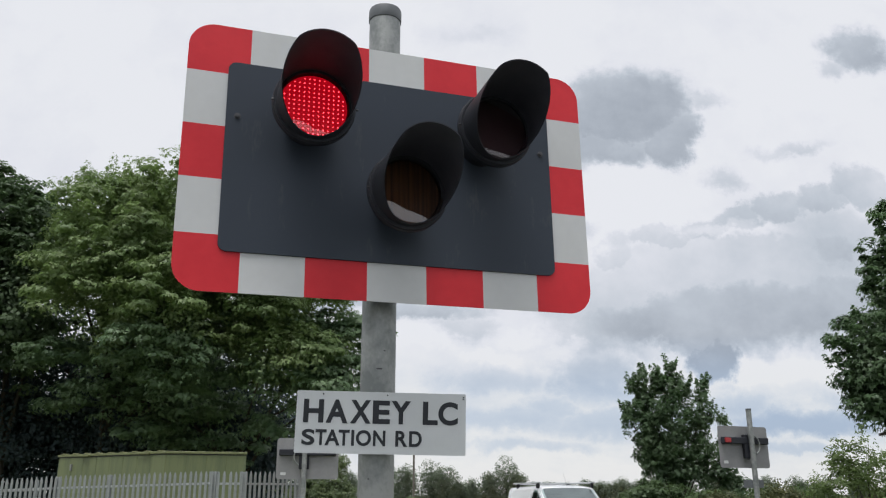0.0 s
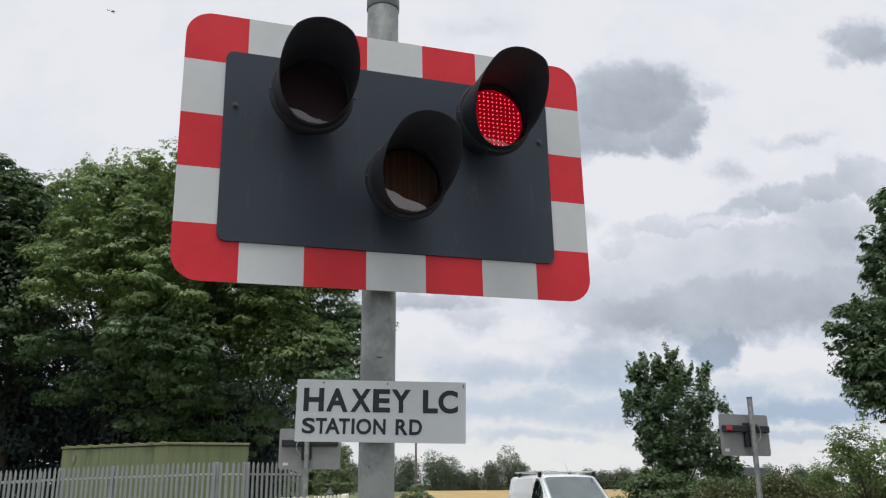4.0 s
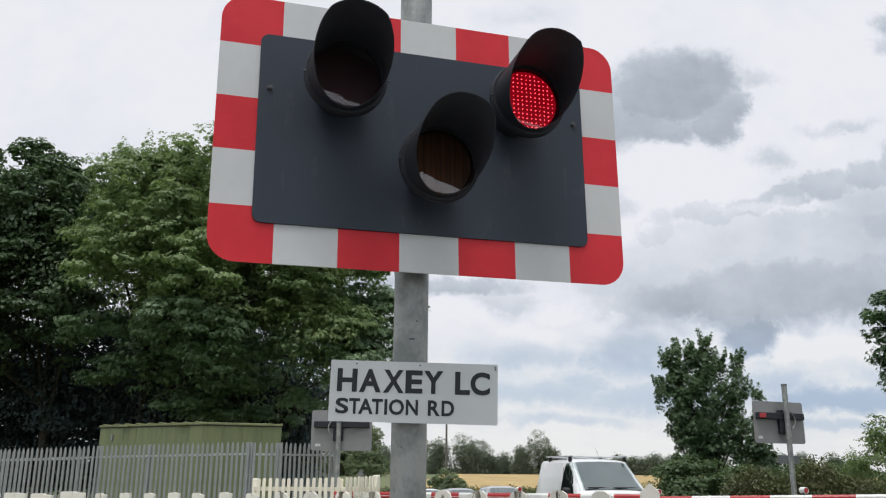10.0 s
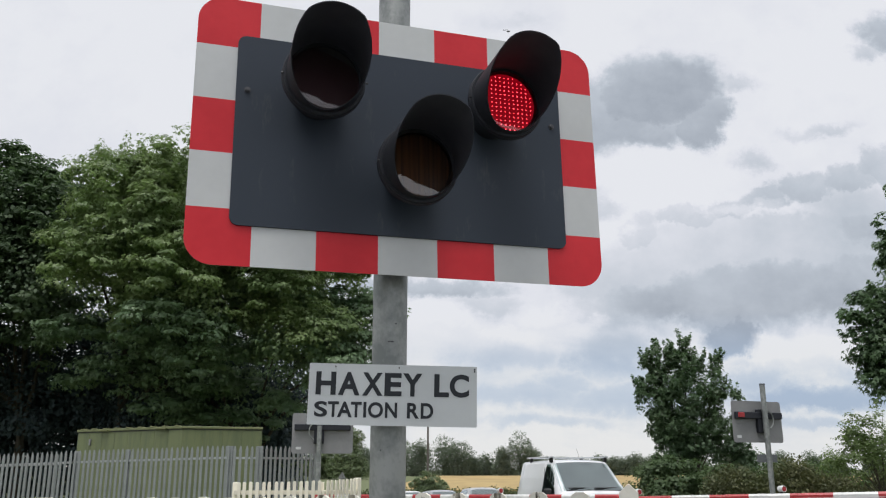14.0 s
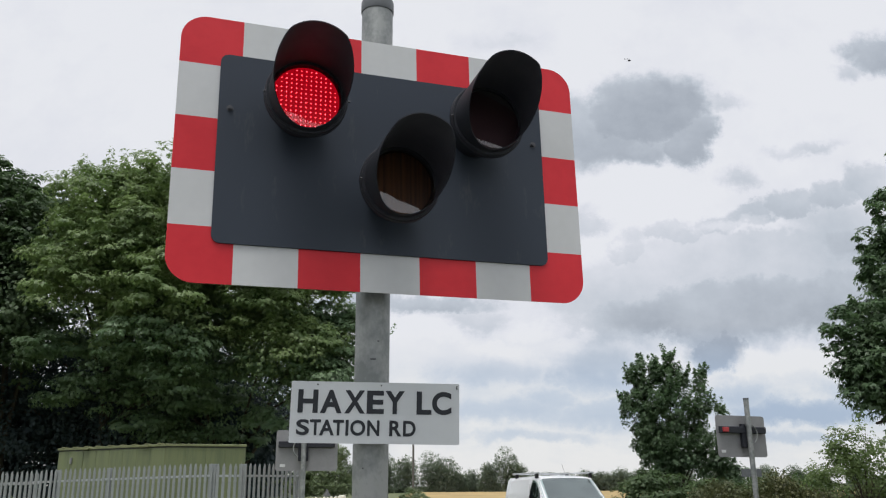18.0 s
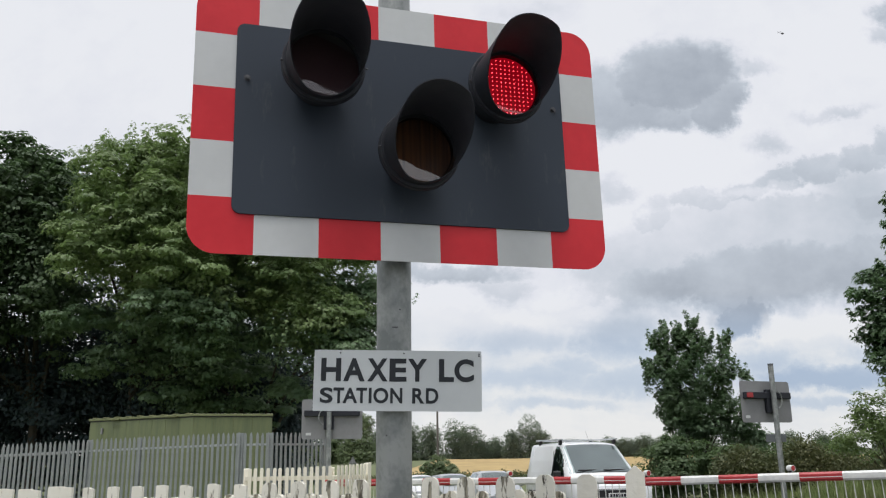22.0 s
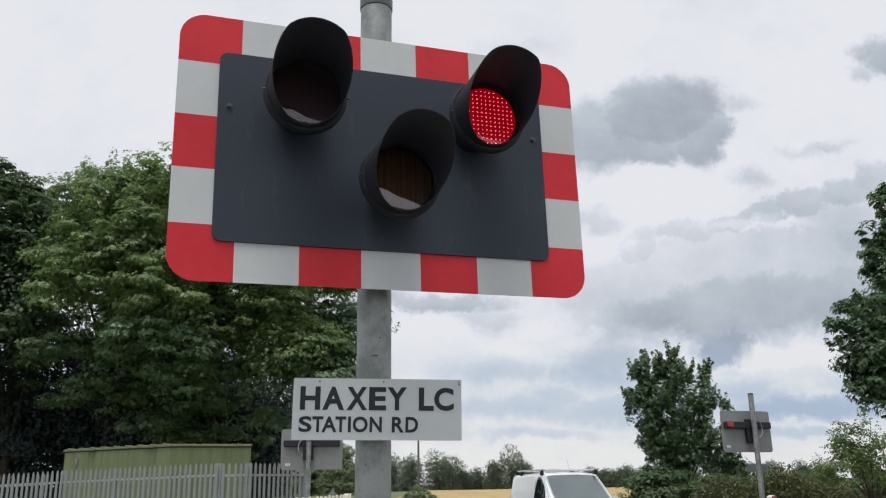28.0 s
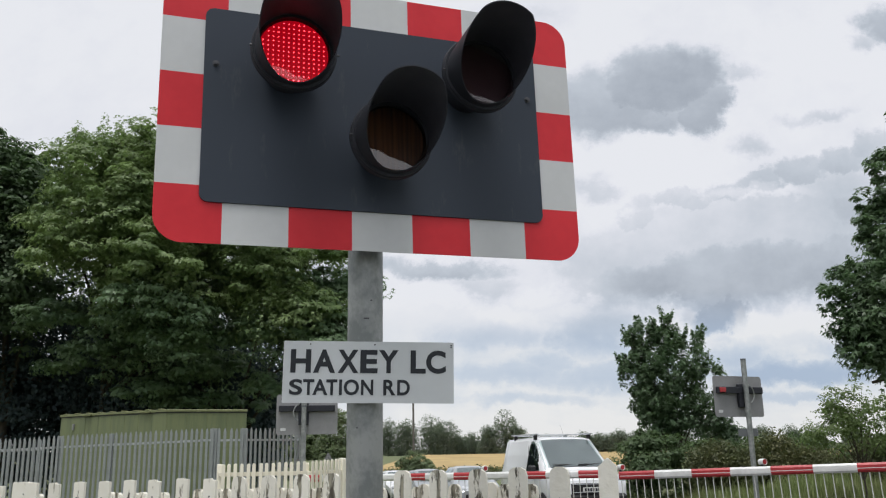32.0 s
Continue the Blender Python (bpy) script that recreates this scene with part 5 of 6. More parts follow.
def hatchback(x, y, yaw, paint, label):
    s = thing("car", pose(x, y, height(x, y), 0, 0, yaw), label, "car", "cars in the queue")
    sh = Shell([(-2.0, 0.35, 0.75, 0.95, 0.72, 0.80, 0.62), (-1.85, 0.28, 0.85, 1.10, 0.8, 0.86, 0.66), (-1.2, 0.25, 0.90, 1.40, 0.82, 0.88, 0.58), (-0.2, 0.25, 0.90, 1.46, 0.82, 0.88, 0.58),
                (0.25, 0.25, 0.90, 1.42, 0.82, 0.88, 0.57), (1.05, 0.25, 0.88, 0.98, 0.82, 0.87, 0.74), (1.75, 0.26, 0.70, 0.82, 0.8, 0.84, 0.64), (2.0, 0.30, 0.52, 0.64, 0.68, 0.72, 0.55)])
    part("body", sh.skin(), paint, s, smooth=50)
    part("windscreen", windscreen(sh, 0.30, 1.0, 0.52, 0.68), GLASS, s, "windscreen", smooth=60)
    for side in (1, -1):
        part("door_window", side_pane(sh, ((-1.1, 4.15), (0.75, 4.15), (0.35, 6.0), (-1.0, 6.0)), side), GLASS, s, "side windows", smooth=60)
        # dark sheets over the closed body give the cabin's shade
        part("door_shade", side_pane(sh, ((-1.15, 4.1), (0.80, 4.1), (0.38, 6.05), (-1.05, 6.05)), side, 0.002), TRIM, s, "dark sheet under the side windows standing in for the shaded cabin")
        part("mirror", block(0.62, 0.74, -0.1, 0.1, -0.07, 0.07, 0.03), paint, s, "door mirror", at=pose(0, side * 0.95, 0.98))
        part("headlamp", block(-0.14, 0.10, -0.15, 0.15, -0.08, 0.09, 0.04), LAMP_CLEAR, s, "clear headlamp", at=pose(1.83, side * 0.60, 0.66, 0, 20, side * 22))
        for wx in (1.3, -1.3):
            wheel(s, wx, side * 0.78, 0.31)
    part("grille", block(-0.03, 0.03, -0.55, 0.55, 0.33, 0.50, 0.02), TRIM, s, "black lower grille", at=pose(1.99, 0, 0))
    part("upper_grille", block(-0.02, 0.03, -0.36, 0.36, 0.60, 0.68, 0.015), TRIM, s, "black upper grille", at=pose(1.955, 0, 0))
    part("cabin_shade", windscreen(sh, 0.28, 1.02, 0.54, 0.70, off=0.002), CAB_DARK, s, "dark sheet under the windscreen standing in for the shaded cabin", smooth=60)
    part("bonnet_badge", tube([(0.035, 0.0), (0.035, 0.012), (0.001, 0.014)], 14, "x", close=False), LAMP_CLEAR, s, at=pose(1.985, 0, 0.64))
    for y in (-0.3, 0.25):
        part("wiper", block(-0.01, 0.01, -0.28, 0.28, 0, 0.015), TRIM, s, at=pose(1.0, y, 1.03, 0, 30, 8))
    for side in (1, -1):
        part("fog_lamp", tube([(0.05, 0.0), (0.05, 0.02), (0.001, 0.025)], 14, "x", close=False), LAMP_CLEAR, s, at=pose(1.97, side * 0.58, 0.42))
        part("wheel_arch", block(0.95, 1.65, -0.02, 0.0, 0.26, 0.62, 0.02), TRIM, s, at=pose(0, side * 0.80 + 0.01, 0))
    plate = part("number_plate", block(0.0, 0.02, -0.26, 0.26, 0.50, 0.61, 0.004), NUMBER, s, "white number plate", at=pose(2.01, 0, 0))
    for k in range(7):
        part("plate_bar", block(0.0, 0.003, -0.025, 0.025, 0.52, 0.59), INK, plate, at=pose(0.0205, -0.2 + k * 0.066, 0))


van()
hatchback(1.35, 33.2, -80, SILVER, "silver hatchback waiting behind the van")
hatchback(-0.25, 37.5, -74, SILVER, "pale silver hatchback further back in the queue")
hatchback(-1.95, 44.0, -70, VAN_WHITE, "white hatchback at the back of the queue")


# ---- distant pole ----
def utility_pole():
    s = thing("utility_pole", pose(-1.36, 60, height(0, 60)), "thin weathered wooden utility pole", "pole")
    part("shaft", tube([(0.085, 0), (0.06, 8.0)], 14), WOOD_POLE, s, smooth=50)
    part("crossarm", block(-0.5, 0.5, -0.05, 0.05, 7.6, 7.7, 0.01), WOOD_POLE, s)


utility_pole()


def far_sign():
    s = thing("road_sign", pose(8.36, 22.3, 0), "back of a small grey road sign on a post", "sign")
    part("panel", prism(rounded(-0.265, 0.265, 1.78, 1.98, 0.03), 0, 0.006), CAP, s)
    part("post", tube([(0.04, 0), (0.04, 1.95)], 14), GALV, s, at=pose(0.06, -0.05, 0))


far_sign()


def warning_sign():
    s = thing("warning_sign", pose(-8.6, 70, -0.55), "back of a small grey triangular warning sign on a post", "sign")
    part("panel", prism([(-0.32, 1.48), (0.32, 1.48), (0.03, 2.02), (-0.03, 2.02)], 0, 0.006), SIGN_BACK, s)
    part("post", tube([(0.035, 0), (0.035, 1.95)], 12), GALV, s, at=pose(0, -0.05, 0))


warning_sign()


# ---- trees, hedges and grass ----
def crown_points(lobes, clumps, per, spread, rng, flat=0.45, fill=0.25):
    """Leaf centres and normals: sprays of leaves on the outside of several lobes, with some inside."""
    vol = np.array([l[3] * l[4] + l[4] * l[5] + l[3] * l[5] for l in lobes])
    vol = vol + 0.07 * vol.max()
    pick = rng.choice(len(lobes), clumps, p=vol / vol.sum())
    lb = np.array(lobes)[pick]
    d = rng.normal(size=(clumps, 3))
    d /= np.linalg.norm(d, axis=1, keepdims=True)
    deep = np.where(rng.random(clumps) < fill, rng.uniform(0.3, 0.8, clumps), rng.uniform(0.82, 1.08, clumps))
    c = lb[:, :3] + d * lb[:, 3:] * deep[:, None]
    out = d * 0.6 + np.array((0, 0, 0.75))
    n = clumps * per
    cc, oo = np.repeat(c, per, 0), np.repeat(out, per, 0)
    size = np.repeat(rng.uniform(0.6, 1.35, clumps), per) * spread
    g = rng.normal(size=(n, 3))
    g *= np.minimum(1.0, 1.7 / np.linalg.norm(g, axis=1, keepdims=True))
    off = g * np.array((1, 1, flat)) * size[:, None] * 0.6
    off[:, 2] -= 0.38 * (off[:, 0] ** 2 + off[:, 1] ** 2) / np.maximum(size, 1e-6)
    pts = cc + off
    nor = oo / np.linalg.norm(oo, axis=1, keepdims=True) + off / size[:, None] * 0.5 + rng.normal(size=(n, 3)) * 0.4
    return pts, nor


def domes(lobes, count, size, rng, tall=0.75):
    """Large boughs standing out of the lobes, as lobes of their own."""
    area = np.array([l[3] * l[4] + l[4] * l[5] + l[3] * l[5] for l in lobes])
    area = area + 0.06 * area.max()
    pick = rng.choice(len(lobes), count, p=area / area.sum())
    lb = np.array(lobes)[pick]
    d = rng.normal(size=(count, 3))
    d /= np.linalg.norm(d, axis=1, keepdims=True)
    c = lb[:, :3] + d * lb[:, 3:] * rng.uniform(0.6, 1.0, count)[:, None]
    r = np.minimum(rng.uniform(0.6, 1.3, count) * size, 0.25 * size + 0.8 * lb[:, 3:].min(axis=1))
    return np.column_stack([c, r, r, r * tall])


def lump_points(lobes, count, per, size, rng, tall=0.6, shoot=0.5, above=0.0, lift=0.65):
    """Leaf centres and normals: rounded sprays standing out of the lobes, leafy above and open below."""
    area = np.array([l[3] * l[4] + l[4] * l[5] + l[3] * l[5] for l in lobes])
    pick = rng.choice(len(lobes), count, p=area / area.sum())
    lb = np.array(lobes)[pick]
    d = rng.normal(size=(count, 3))
    d /= np.linalg.norm(d, axis=1, keepdims=True)
    d[:, 2] = np.where(rng.random(count) < above, np.abs(d[:, 2]), d[:, 2])
    c = lb[:, :3] + d * lb[:, 3:] * rng.uniform(0.72, 1.12, count)[:, None]
    r = rng.uniform(0.55, 1.35, count) * size
    k = np.repeat(np.arange(count), per)
    n = len(k)
    e = rng.normal(size=(n, 3))
    e /= np.linalg.norm(e, axis=1, keepdims=True)
    e[:, 2] = np.where(rng.random(n) < 0.85, np.abs(e[:, 2]), e[:, 2])
    reach = rng.uniform(0.45, 1.0, n) ** 0.5 + shoot * rng.random(n) ** 6
    pts = c[k] + e * (r[k] * reach)[:, None] * np.array((1, 1, tall))
    nor = e * np.array((0.7, 0.7, 1.0)) + d[k] * 0.3 + np.array((0, 0, lift)) + rng.normal(size=(n, 3)) * 0.2
    return pts, nor


def shoot_points(lobes, count, length, radius, per, rng):
    """Leaf centres and normals: upright twigs that stand out of the crown, leafy to a narrow tip."""
    area = np.array([l[3] * l[4] + l[4] * l[5] + l[3] * l[5] for l in lobes])
    lb = np.array(lobes)[rng.choice(len(lobes), count, p=(area + 0.05 * area.max()) / (area + 0.05 * area.max()).sum())]
    d = rng.normal(size=(count, 3))
    d[:, 2] = np.abs(d[:, 2]) * 0.8
    d /= np.linalg.norm(d, axis=1, keepdims=True)
    foot = lb[:, :3] + d * lb[:, 3:] * 0.8
    way = d * np.array((0.55, 0.55, 0.3)) + np.array((0, 0, 0.85))
    way /= np.linalg.norm(way, axis=1, keepdims=True)
    reach = rng.uniform(0.45, 1.2, count) * length
    k = np.repeat(np.arange(count), per)
    n = len(k)
    along = np.tile(np.linspace(0.0, 1.0, per), count) + rng.normal(size=n) * 0.03
    side = rng.normal(size=(n, 3)) * np.array((1, 1, 0.35))
    side /= np.linalg.norm(side, axis=1, keepdims=True)
    wide = radius * (1.0 - 0.75 * np.clip(along, 0, 1)) * rng.uniform(0.5, 1.1, n)
    pts = foot[k] + way[k] * (reach[k] * along)[:, None] + side * wide[:, None]
    nor = side * 0.5 + np.array((0, 0, 0.8)) + rng.normal(size=(n, 3)) * 0.25
    return pts, nor


def tree(name, label, lobes, trunk, material, seed, clumps, per, leaf, spread, category="tree", flat=0.45, fill=0.25, limbs=9, kind="", group="", lumps=None, boughs=None, outline=BLADE, shoots=None):
    rng = np.random.default_rng(seed)
    x, y, z, r, fork = trunk
    s = thing(name, pose(x, y, z), label, category, group, kind)
    lob = [(a - x, b - y, c - z, d, e, f) for a, b, c, d, e, f in lobes]
    pts, nor = crown_points(lob, clumps, per, spread, rng, flat, fill)
    if lumps:
        more, face = lump_points(domes(lob, *boughs[:2], rng, *boughs[2:]) if boughs else lob, *lumps[:3], rng, *lumps[3:])
        pts, nor = np.concatenate([pts, more]), np.concatenate([nor, face])
    if shoots:
        more, face = shoot_points(lob, *shoots, rng)
        pts, nor = np.concatenate([pts, more]), np.concatenate([nor, face])
    ok = pts[:, 2] > 0.05
    pts, nor = pts[ok], nor[ok]
    me = leaf_mesh("crown", pts, nor, rng.uniform(0.65, 1.25, len(pts)) * leaf, rng, outline)
    part("crown", me, material, s, "dense leafy crown")
    if r > 0:
        bm = bmesh.new()
        pipe([(0, 0, -0.2), (0.03, 0.02, fork * 0.4), (0.0, 0.0, fork), (0.1 * fork, 0.05, fork * 1.7)], r, 12, bm, 0.45)
        for k in range(limbs):
            l = lob[k % len(lob)]
            end = Vector((l[0], l[1], l[2])) + Vector(rng.normal(size=3) * 0.45) * (l[3] * 0.6)
            st = Vector((0, 0, fork * (0.7 + 0.6 * rng.random())))
            mid = st.lerp(end, 0.5) + Vector((0, 0, 0.1 * (end - st).length))
            pipe([st, st.lerp(mid, 0.5), mid, end], r * 0.42, 7, bm, 0.3)
        part("trunk", bm, BARK, s, "grey-brown trunk and limbs", smooth=60)
    return s


tree("sycamore_tree", "tall bright green sycamore with a broad layered crown",
     ((-12.8, 35.6, 11.9, 4.0, 4.0, 3.8), (-14.5, 35.8, 13.9, 1.7, 2.0, 1.8), (-16.0, 35.8, 12.0, 1.3, 2.0, 1.8), (-8.2, 35.0, 11.1, 3.7, 3.8, 3.8), (-13.9, 35.0, 9.2, 2.3, 3.0, 2.2), (-10.2, 34.2, 9.0, 3.6, 3.2, 2.2),
      (-5.9, 34.8, 8.8, 2.4, 2.8, 1.6), (-12.2, 36, 14.2, 2.2, 2.4, 1.5), (-6.4, 33.9, 6.9, 1.9, 1.8, 1.2)),
     (-16.0, 41.0, -0.3, 0.30, 4.5), LEAF_A, 27, 200, 50, 0.180, 0.9, flat=0.6, fill=1.0, lumps=(1400, 92, 0.52, 0.5, 0.5, 0.9, 0.4), boughs=(130, 1.3, 0.7), outline=PALMATE, shoots=(420, 1.3, 0.5, 44))
# the sycamore's shaded lower crown, built apart in the darker leaf colour
tree("shaded_sycamore", "lower sycamore foliage with its shade put into a blue-green leaf colour",
     ((-14.0, 36.6, 7.0, 2.8, 2.8, 2.4), (-10.4, 35.0, 6.8, 3.2, 2.8, 2.2), (-6.6, 35.0, 7.0, 2.2, 2.4, 2.4), (-6.4, 36.4, 5.0, 2.0, 2.0, 1.8), (-9.8, 38.0, 4.6, 2.6, 2.0, 1.6), (-12.5, 38.4, 5.0, 2.6, 2.0, 2.0),
      (-4.3, 35.2, 7.9, 1.5, 1.6, 1.3), (-4.9, 34.8, 5.6, 1.4, 1.6, 1.1), (-4.3, 35.2, 8.6, 1.4, 1.6, 1.5), (-3.6, 35.3, 9.4, 0.9, 1.0, 0.9), (-4.7, 35.2, 6.6, 1.4, 1.6, 1.7), (-3.2, 35.2, 8.7, 0.8, 0.9, 0.6), (-2.5, 35.1, 8.45, 0.6, 0.5, 0.4), (-3.9, 35.0, 6.3, 1.2, 1.4, 1.1), (-4.2, 35.0, 4.9, 1.1, 1.3, 1.0)),
     (-9.5, 41.0, -0.3, 0.25, 2.6), LEAF_K, 18, 100, 50, 0.185, 0.9, flat=0.6, fill=1.0, lumps=(840, 92, 0.50, 0.5, 0.5, 0.95, 0.35), boughs=(56, 1.5, 0.6), outline=PALMATE)
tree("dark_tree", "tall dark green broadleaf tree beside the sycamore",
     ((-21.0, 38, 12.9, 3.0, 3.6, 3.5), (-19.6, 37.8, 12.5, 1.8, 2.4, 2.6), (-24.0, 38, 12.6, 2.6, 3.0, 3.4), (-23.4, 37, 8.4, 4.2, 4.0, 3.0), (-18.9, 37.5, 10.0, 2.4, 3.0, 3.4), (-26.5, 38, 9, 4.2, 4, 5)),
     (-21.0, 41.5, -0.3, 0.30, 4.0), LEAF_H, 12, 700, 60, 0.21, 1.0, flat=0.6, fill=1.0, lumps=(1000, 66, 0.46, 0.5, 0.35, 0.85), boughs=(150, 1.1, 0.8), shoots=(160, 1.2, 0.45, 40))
# backing behind the crowns, its leaf colour painted as dark as the shade
tree("dark_tree", "leafy backing with the shade behind the cabin put into its colour",
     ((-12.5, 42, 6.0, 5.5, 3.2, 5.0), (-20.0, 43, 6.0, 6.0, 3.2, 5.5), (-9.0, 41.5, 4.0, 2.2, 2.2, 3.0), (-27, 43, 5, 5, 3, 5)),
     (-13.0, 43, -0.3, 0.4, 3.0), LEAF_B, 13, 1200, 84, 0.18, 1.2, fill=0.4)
tree("shade_shrub", "undergrowth backing behind the cabin with shade painted into its leaves",
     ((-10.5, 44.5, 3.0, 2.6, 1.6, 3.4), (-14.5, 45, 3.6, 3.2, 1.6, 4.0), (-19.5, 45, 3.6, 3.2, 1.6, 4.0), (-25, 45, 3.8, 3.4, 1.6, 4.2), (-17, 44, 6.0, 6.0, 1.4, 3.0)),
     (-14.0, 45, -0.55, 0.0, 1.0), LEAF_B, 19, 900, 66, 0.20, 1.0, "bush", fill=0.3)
tree("maple_tree", "young dark green maple with an upright uneven crown",
     ((7.37, 26.2, 3.53, 0.91, 0.96, 1.10), (6.64, 26.2, 3.67, 0.58, 0.61, 0.84), (7.43, 26.2, 4.50, 0.55, 0.58, 0.62), (6.65, 26.2, 4.58, 0.29, 0.31, 0.48), (6.10, 26.2, 4.06, 0.22, 0.19, 0.18), (8.33, 26.2, 3.74, 0.40, 0.42, 0.80), (8.61, 26.2, 2.56, 0.66, 0.69, 0.73), (7.67, 26.2, 2.58, 0.95, 0.88, 0.84), (6.92, 26.2, 2.51, 0.58, 0.61, 0.62), (6.71, 26.2, 2.85, 0.40, 0.42, 0.55), (9.14, 26.2, 2.01, 0.37, 0.35, 0.33), (8.08, 26.2, 2.15, 0.91, 0.42, 0.40), (7.19, 26.2, 2.05, 0.73, 0.38, 0.37), (7.51, 26.2, 5.35, 0.11, 0.15, 0.22), (6.64, 26.2, 5.33, 0.11, 0.15, 0.22), (8.49, 26.2, 4.83, 0.11, 0.15, 0.26), (6.31, 26.2, 4.87, 0.11, 0.15, 0.22), (8.99, 26.2, 3.73, 0.13, 0.15, 0.13), (7.09, 26.2, 5.07, 0.11, 0.15, 0.22), (7.93, 26.2, 4.81, 0.15, 0.15, 0.26)),
     (7.5, 26.4, -0.3, 0.09, 1.2), LEAF_C, 14, 320, 38, 0.108, 0.20, flat=0.9, fill=0.95, limbs=17,
     lumps=(340, 34, 0.12, 1.0, 0.4, 0.5), boughs=(120, 0.18, 1.3), outline=PALMATE, shoots=(400, 0.44, 0.11, 30))
tree("hazel_bush", "low green bush at the foot of the maple",
     ((6.6, 25.2, 1.10, 0.9, 0.9, 0.85), (7.9, 25.0, 0.9, 1.1, 0.9, 0.8), (6.1, 25.4, 1.0, 0.6, 0.7, 0.8), (6.25, 25.2, 1.65, 0.35, 0.4, 0.35)),
     (6.8, 25.3, -0.2, 0.0, 0.5), LEAF_E, 15, 200, 40, 0.085, 0.3, "bush", fill=0.6, lumps=(120, 110, 0.26, 0.8, 0.5))
tree("maple_tree", "large dark green maple whose crown overhangs the road",
     ((11.26, 20.4, 4.56, 1.59, 0.87, 0.83), (11.59, 20.4, 5.51, 1.48, 0.69, 0.65), (11.23, 20.4, 3.75, 1.31, 0.48, 0.46), (12.03, 20.4, 6.53, 1.14, 0.72, 0.68), (12.41, 20.4, 7.43, 1.11, 0.57, 0.54), (12.75, 20.4, 8.51, 1.05, 0.69, 0.65), (14.22, 20.4, 9.84, 1.57, 1.05, 1.00), (15.85, 20.4, 11.81, 1.85, 1.20, 1.14), (11.61, 20.4, 3.36, 0.85, 0.33, 0.31), (14.12, 20.4, 7.03, 1.57, 1.64, 2.13)),
     (14.4, 21.0, 0, 0.28, 3.2), LEAF_C, 16, 420, 60, 0.145, 0.42, flat=0.6, fill=1.0, lumps=(1250, 42, 0.20, 0.8, 0.25, 0.6), boughs=(240, 0.40, 0.85), outline=PALMATE, shoots=(120, 0.35, 0.16, 24))
tree("elder_bush", "loose light green elder bush in the verge",
     ((8.55, 17.3, 2.25, 0.42, 0.45, 0.45), (8.95, 17.2, 1.9, 0.6, 0.6, 0.55), (8.2, 17.3, 1.85, 0.36, 0.5, 0.34), (7.85, 17.3, 1.72, 0.26, 0.3, 0.16), (8.3, 17.3, 2.3, 0.3, 0.3, 0.3), (9.6, 17.6, 1.9, 0.7, 0.7, 0.6), (8.9, 17.3, 2.6, 0.12, 0.15, 0.25)),
     (8.8, 17.4, 0.2, 0.025, 0.8), LEAF_Y, 17, 90, 30, 0.055, 0.2, "bush", flat=0.9, fill=0.6, lumps=(130, 40, 0.11, 0.8, 0.5, 0.5), boughs=(40, 0.24, 0.9), limbs=16, shoots=(60, 0.22, 0.12, 18))


def hedge(name, label, line, h, w, material, seed, clumps, per, leaf, spread, kind="stuff", z=0.0):
    rng = np.random.default_rng(seed)
    lobes = []
    for (x0, y0), (x1, y1) in zip(line, line[1:]):
        n = max(2, int(math.hypot(x1 - x0, y1 - y0) / (w * 0.8)))
        for k in range(n):
            t = (k + rng.random() * 0.6) / n
            q = h * rng.uniform(0.8, 1.12)
            lobes.append((x0 + (x1 - x0) * t, y0 + (y1 - y0) * t, z + q * 0.5, w * 0.6, w * 0.6, q * 0.5))
    pts, nor = crown_points(lobes, clumps, per, spread, rng, 0.6, 0.2)
    pts = pts[pts[:, 2] > z - 0.1]
    nor = nor[: len(pts)]
    me = leaf_mesh(name, pts, nor, rng.uniform(0.65, 1.3, len(pts)) * leaf, rng)
    return tagged(part(name, me, material), label, "hedge", kind=kind)


hedge("bramble_hedge", "tangled bramble and hawthorn hedge along the verge", ((7.6, 24.2), (9.0, 23.4), (11.0, 22.4), (14.5, 21.0), (19, 19.5)), 1.35, 1.2, LEAF_D, 21, 1900, 44, 0.075, 0.3, z=0.3)
hedge("bramble_hedge", "dense green hedge behind the brambles", ((8.4, 27.5), (11.0, 26.5), (15, 25.0), (22, 23.0)), 1.75, 1.4, LEAF_E, 24, 1100, 44, 0.09, 0.35, z=0.1)
hedge("far_hedge", "dark hedge beside the lane", ((-18, 62), (-6, 70), (3, 76), (12, 70)), 0.55, 1.4, LEAF_D, 22, 500, 22, 0.16, 0.5, z=-0.55)
tree("roadside_bush", "rounded green bush at the foot of the pole", ((-1.35, 58, 0.55, 0.75, 0.9, 0.85), (-0.75, 58, 0.35, 0.8, 0.8, 0.7), (-1.95, 58.2, 0.3, 0.65, 0.7, 0.7), (-1.3, 58, -0.1, 1.25, 0.9, 0.5)),
     (-1.3, 58, -0.55, 0.0, 0.3), LEAF_G, 23, 160, 50, 0.12, 0.3, "bush", fill=0.6, lumps=(90, 60, 0.22, 0.8, 0.4))


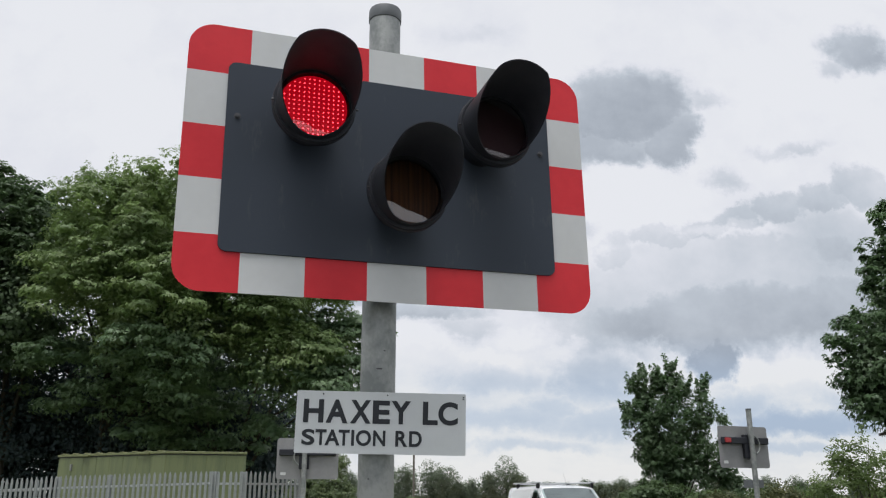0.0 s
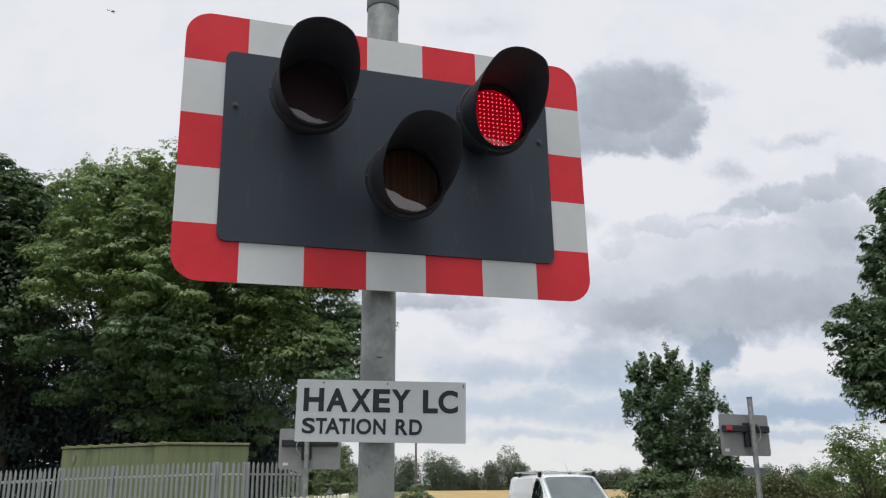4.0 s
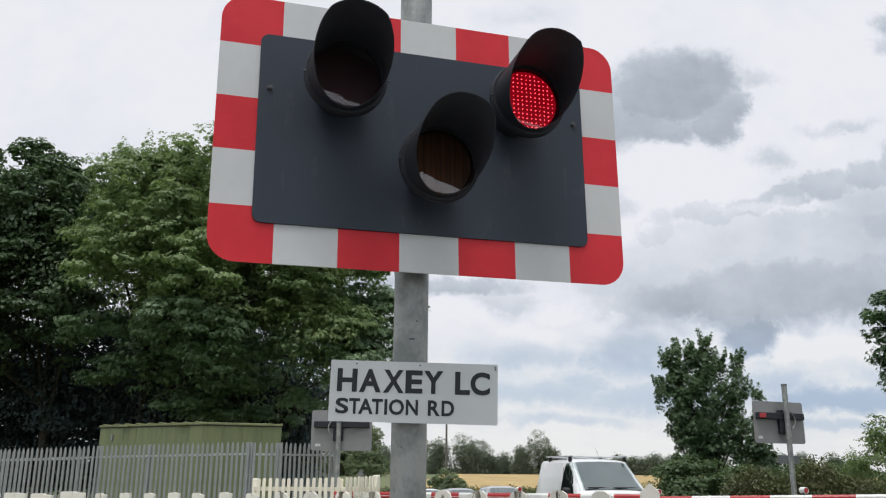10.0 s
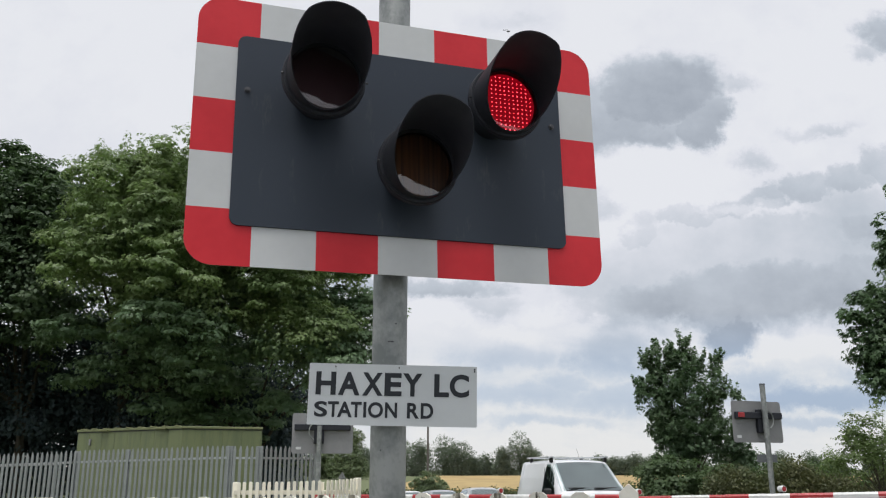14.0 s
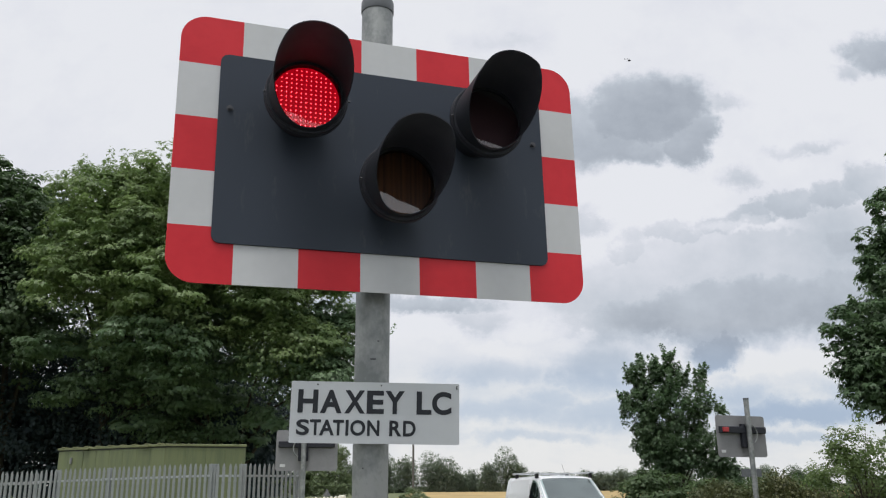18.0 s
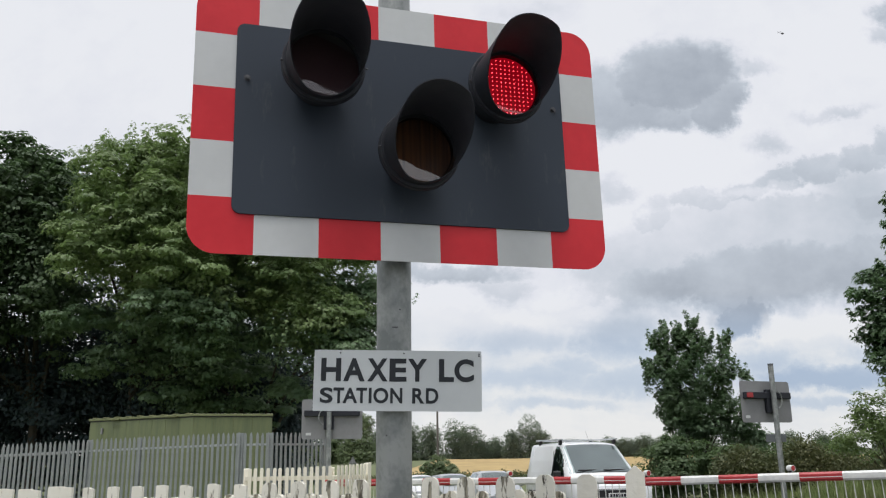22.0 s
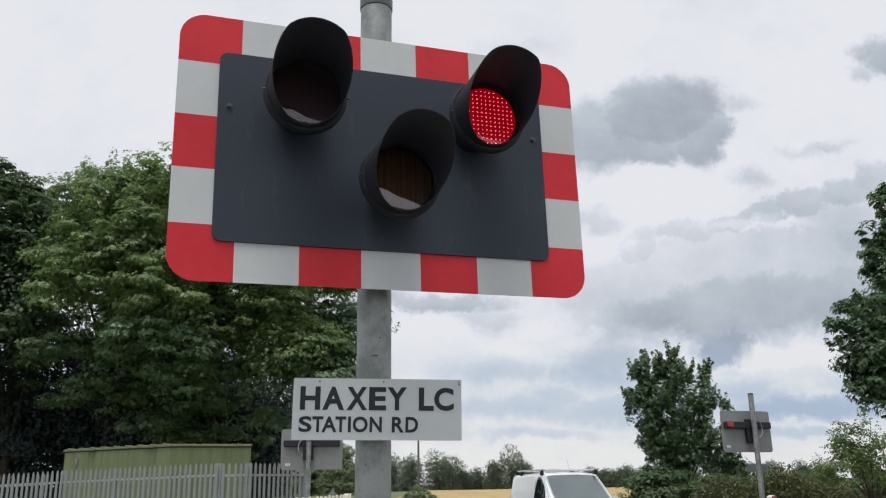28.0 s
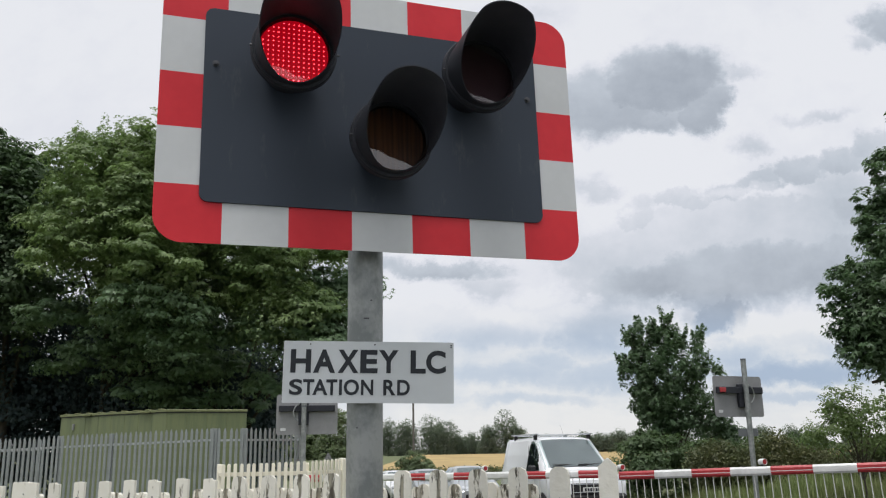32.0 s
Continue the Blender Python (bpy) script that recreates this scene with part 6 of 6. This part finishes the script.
def far_trees():
    """The wood at the end of the field, tree by tree."""
    rng = np.random.default_rng(31)
    rows = [(-16, 11.4, 5.5), (-9, 11.0, 4.5), (-1, 12.2, 6.5), (5, 10.5, 5), (9, 6.0, 4), (14, 6.6, 4), (19, 8.6, 3.6), (25.5, 13.2, 5.2), (30, 8.6, 4), (36, 5.2, 4), (42, 5.6, 4), (48, 5.4, 4),
            (54, 6.0, 4.5), (60, 5.6, 4.5), (66, 6.4, 4.5), (73, 6.0, 5), (81, 6.5, 5), (90, 7.0, 5), (99, 6.5, 5), (108, 7, 5), (118, 7, 5), (128, 7, 5), (140, 7, 6), (152, 8, 6),
            (-23, 8, 5), (-30, 9, 5), (-38, 8, 5), (-46, 9, 6), (-56, 8, 6)]
    for k, (x, top, w) in enumerate(rows):
        y = 302 + rng.uniform(-4, 8)
        h = top * 1.15 + 0.5
        lobes = [(x + rng.uniform(-0.5, 0.5) * w, y, -0.5 + h * rng.uniform(0.3, 0.55), w * rng.uniform(0.5, 0.75), w * 0.6, h * 0.36) for _ in range(4)]
        lobes.append((x, y, -0.5 + h * 0.66, w * 0.72, w * 0.6, h * 0.32))
        lobes.append((x, y, -0.5 + h * 0.25, w * 0.95, w * 0.6, h * 0.3))
        lobes.append((x + rng.uniform(-2, 2), y, 1.0, w * 1.1, w * 0.6, 2.2))
        tree("far_tree", "distant field tree with haze mixed into its leaf colour", lobes, (x, y, -0.55, 0.3, h * 0.3), LEAF_F, 40 + k, 1050, 7, 0.43, 0.8, limbs=3, flat=0.9, fill=0.35, lumps=(60, 20, 0.35, 0.8, 0.0), group="trees beyond the field")


far_trees()
for k, (x, y, top, w) in enumerate(((-23.5, 205, 11.5, 4.6), (-31, 212, 9.5, 5.0), (-38.5, 204, 11.0, 5.5), (-48, 210, 12.0, 6), (-58, 208, 11.0, 6))):
    tree("lane_tree", "mid-green tree by the lane", [(x, y, 4.5, w * 0.85, w * 0.7, 4.0), (x + 0.6, y, top - 2.8, w * 0.6, w * 0.6, 2.8), (x - 1.6, y, 2.2, w * 0.9, w * 0.7, 2.4), (x + 1.8, y, 2.0, w * 0.8, w * 0.7, 2.2)],
         (x, y, -0.55, 0.25, 2.8), LEAF_G, 80 + k, 300, 36, 0.34, 0.8, group="trees by the lane", flat=0.8, fill=0.4, lumps=(170, 50, 0.5, 0.8, 0.2))


def grass():
    rng = np.random.default_rng(5)
    n = 46000
    x, y = rng.uniform(5.8, 18, n), rng.uniform(14.5, 27, n)
    keep = (x > 6.75) | (y > 24.5)
    x, y = x[keep], y[keep]
    n = len(x)
    h = rng.uniform(0.25, 0.7, n) * (0.75 + 0.4 * np.sin(x * 1.7) * np.cos(y * 1.3))
    a, lean = rng.uniform(0, 2 * np.pi, n), rng.uniform(0.05, 0.4, n)
    w = rng.uniform(0.006, 0.013, n)
    z = np.array([height(p, q) for p, q in zip(x, y)])
    dx, dy = np.cos(a), np.sin(a)
    v = np.zeros((n, 5, 3))
    for i, (k, s) in enumerate(((0, -1), (0, 1), (0.6, 0.7), (0.6, -0.7), (1.0, 0))):
        v[:, i, 0] = x - dy * w * s + dx * lean * h * k * k
        v[:, i, 1] = y + dx * w * s + dy * lean * h * k * k
        v[:, i, 2] = z - 0.02 + h * k
    me = bpy.data.meshes.new("grass")
    base = np.arange(n)[:, None] * 5
    faces = np.concatenate([base + np.array([[0, 1, 2]]), base + np.array([[0, 2, 3]]), base + np.array([[3, 2, 4]])]).tolist()
    me.from_pydata(v.reshape(-1, 3).tolist(), [], faces)
    tagged(part("grass", me, GRASS), "tall uncut grass along the verge", "grass", kind="stuff")


grass()


# ---- helicopter ----
def helicopter():
    s = thing("helicopter", pose(-393, 581, 380, 0, 0, 10), "small dark helicopter flying below the clouds", "helicopter")
    part("fuselage", tube([(0.05, 1.9), (0.45, 1.6), (0.68, 0.9), (0.70, 0.2), (0.55, -0.5), (0.22, -1.0), (0.12, -1.3)], 18, "x"), TRIM, s, "dark cabin", smooth=60)
    part("tail_boom", pipe([(-1.0, 0, 0.25), (-4.0, 0, 0.5)], 0.16, 10, taper=0.6), TRIM, s)
    part("tail_fin", block(-4.3, -3.8, -0.03, 0.03, 0.1, 1.3, 0.02), TRIM, s)
    part("rotor_mast", pipe([(0.2, 0, 0.6), (0.2, 0, 1.2)], 0.08, 8), TRIM, s)
    for side in (-1, 1):
        part("skid", pipe([(-1.0, side * 0.8, -1.0), (1.2, side * 0.8, -1.0), (1.5, side * 0.8, -0.85)], 0.05, 6), TRIM, s)
        for x in (-0.4, 0.7):
            part("skid_leg", pipe([(x, side * 0.4, -0.4), (x, side * 0.8, -1.0)], 0.04, 6), TRIM, s)
    part("rotor", block(-3.4, 3.4, -0.09, 0.09, -0.02, 0.02, 0.01), TRIM, s, at=pose(0.2, 0, 1.2, 0, 0, 25))
    return s


heli = helicopter()


# ---- movement ----
def motions():
    # clouds drift away and to the right
    walk(clouds, [(0.0, pose(0, 0, H + 1.6)), (16.0, pose(41, 36, H + 1.6)), (32.0, pose(82, 71, H + 1.6))])
    walk(heli, [(t, pose(-393.3 + 32.05 * t, 581.5 + 5.75 * t, 380, 0, 4, 10)) for t in (0.0, 8.0, 16.0, 24.0, 32.0)])
    # the two red lamps flash in turn
    switch, t = [(0.0, True)], 0.5464 - 0.7486
    while t < 32.5:
        for at, lit in ((t, True), (t + 0.38, False)):
            if 0 < at < 31.99:
                switch.append((at, lit))
        t += 0.7486
    for slat, x, side in SHUTTERS:
        # open slats turn edge-on to the camera's view
        open_turn = 80.4 - 23.6 * x if side == "left" else 66.8 - 20.7 * x
        rows = []
        for at, lit in switch:
            shown = lit if side == "left" else not lit
            m = pose(x, -0.1535, 0, 0, 0, open_turn if shown else 0.0)
            if not rows:
                rows.append((0.0, m))
            else:
                f = math.ceil(at * FPS - 1e-6)
                rows.append(((f - 1) / FPS, rows[-1][1]))
                rows.append((f / FPS, m))
        rows.append((32.0, rows[-1][1]))
        walk(slat, rows)


motions()
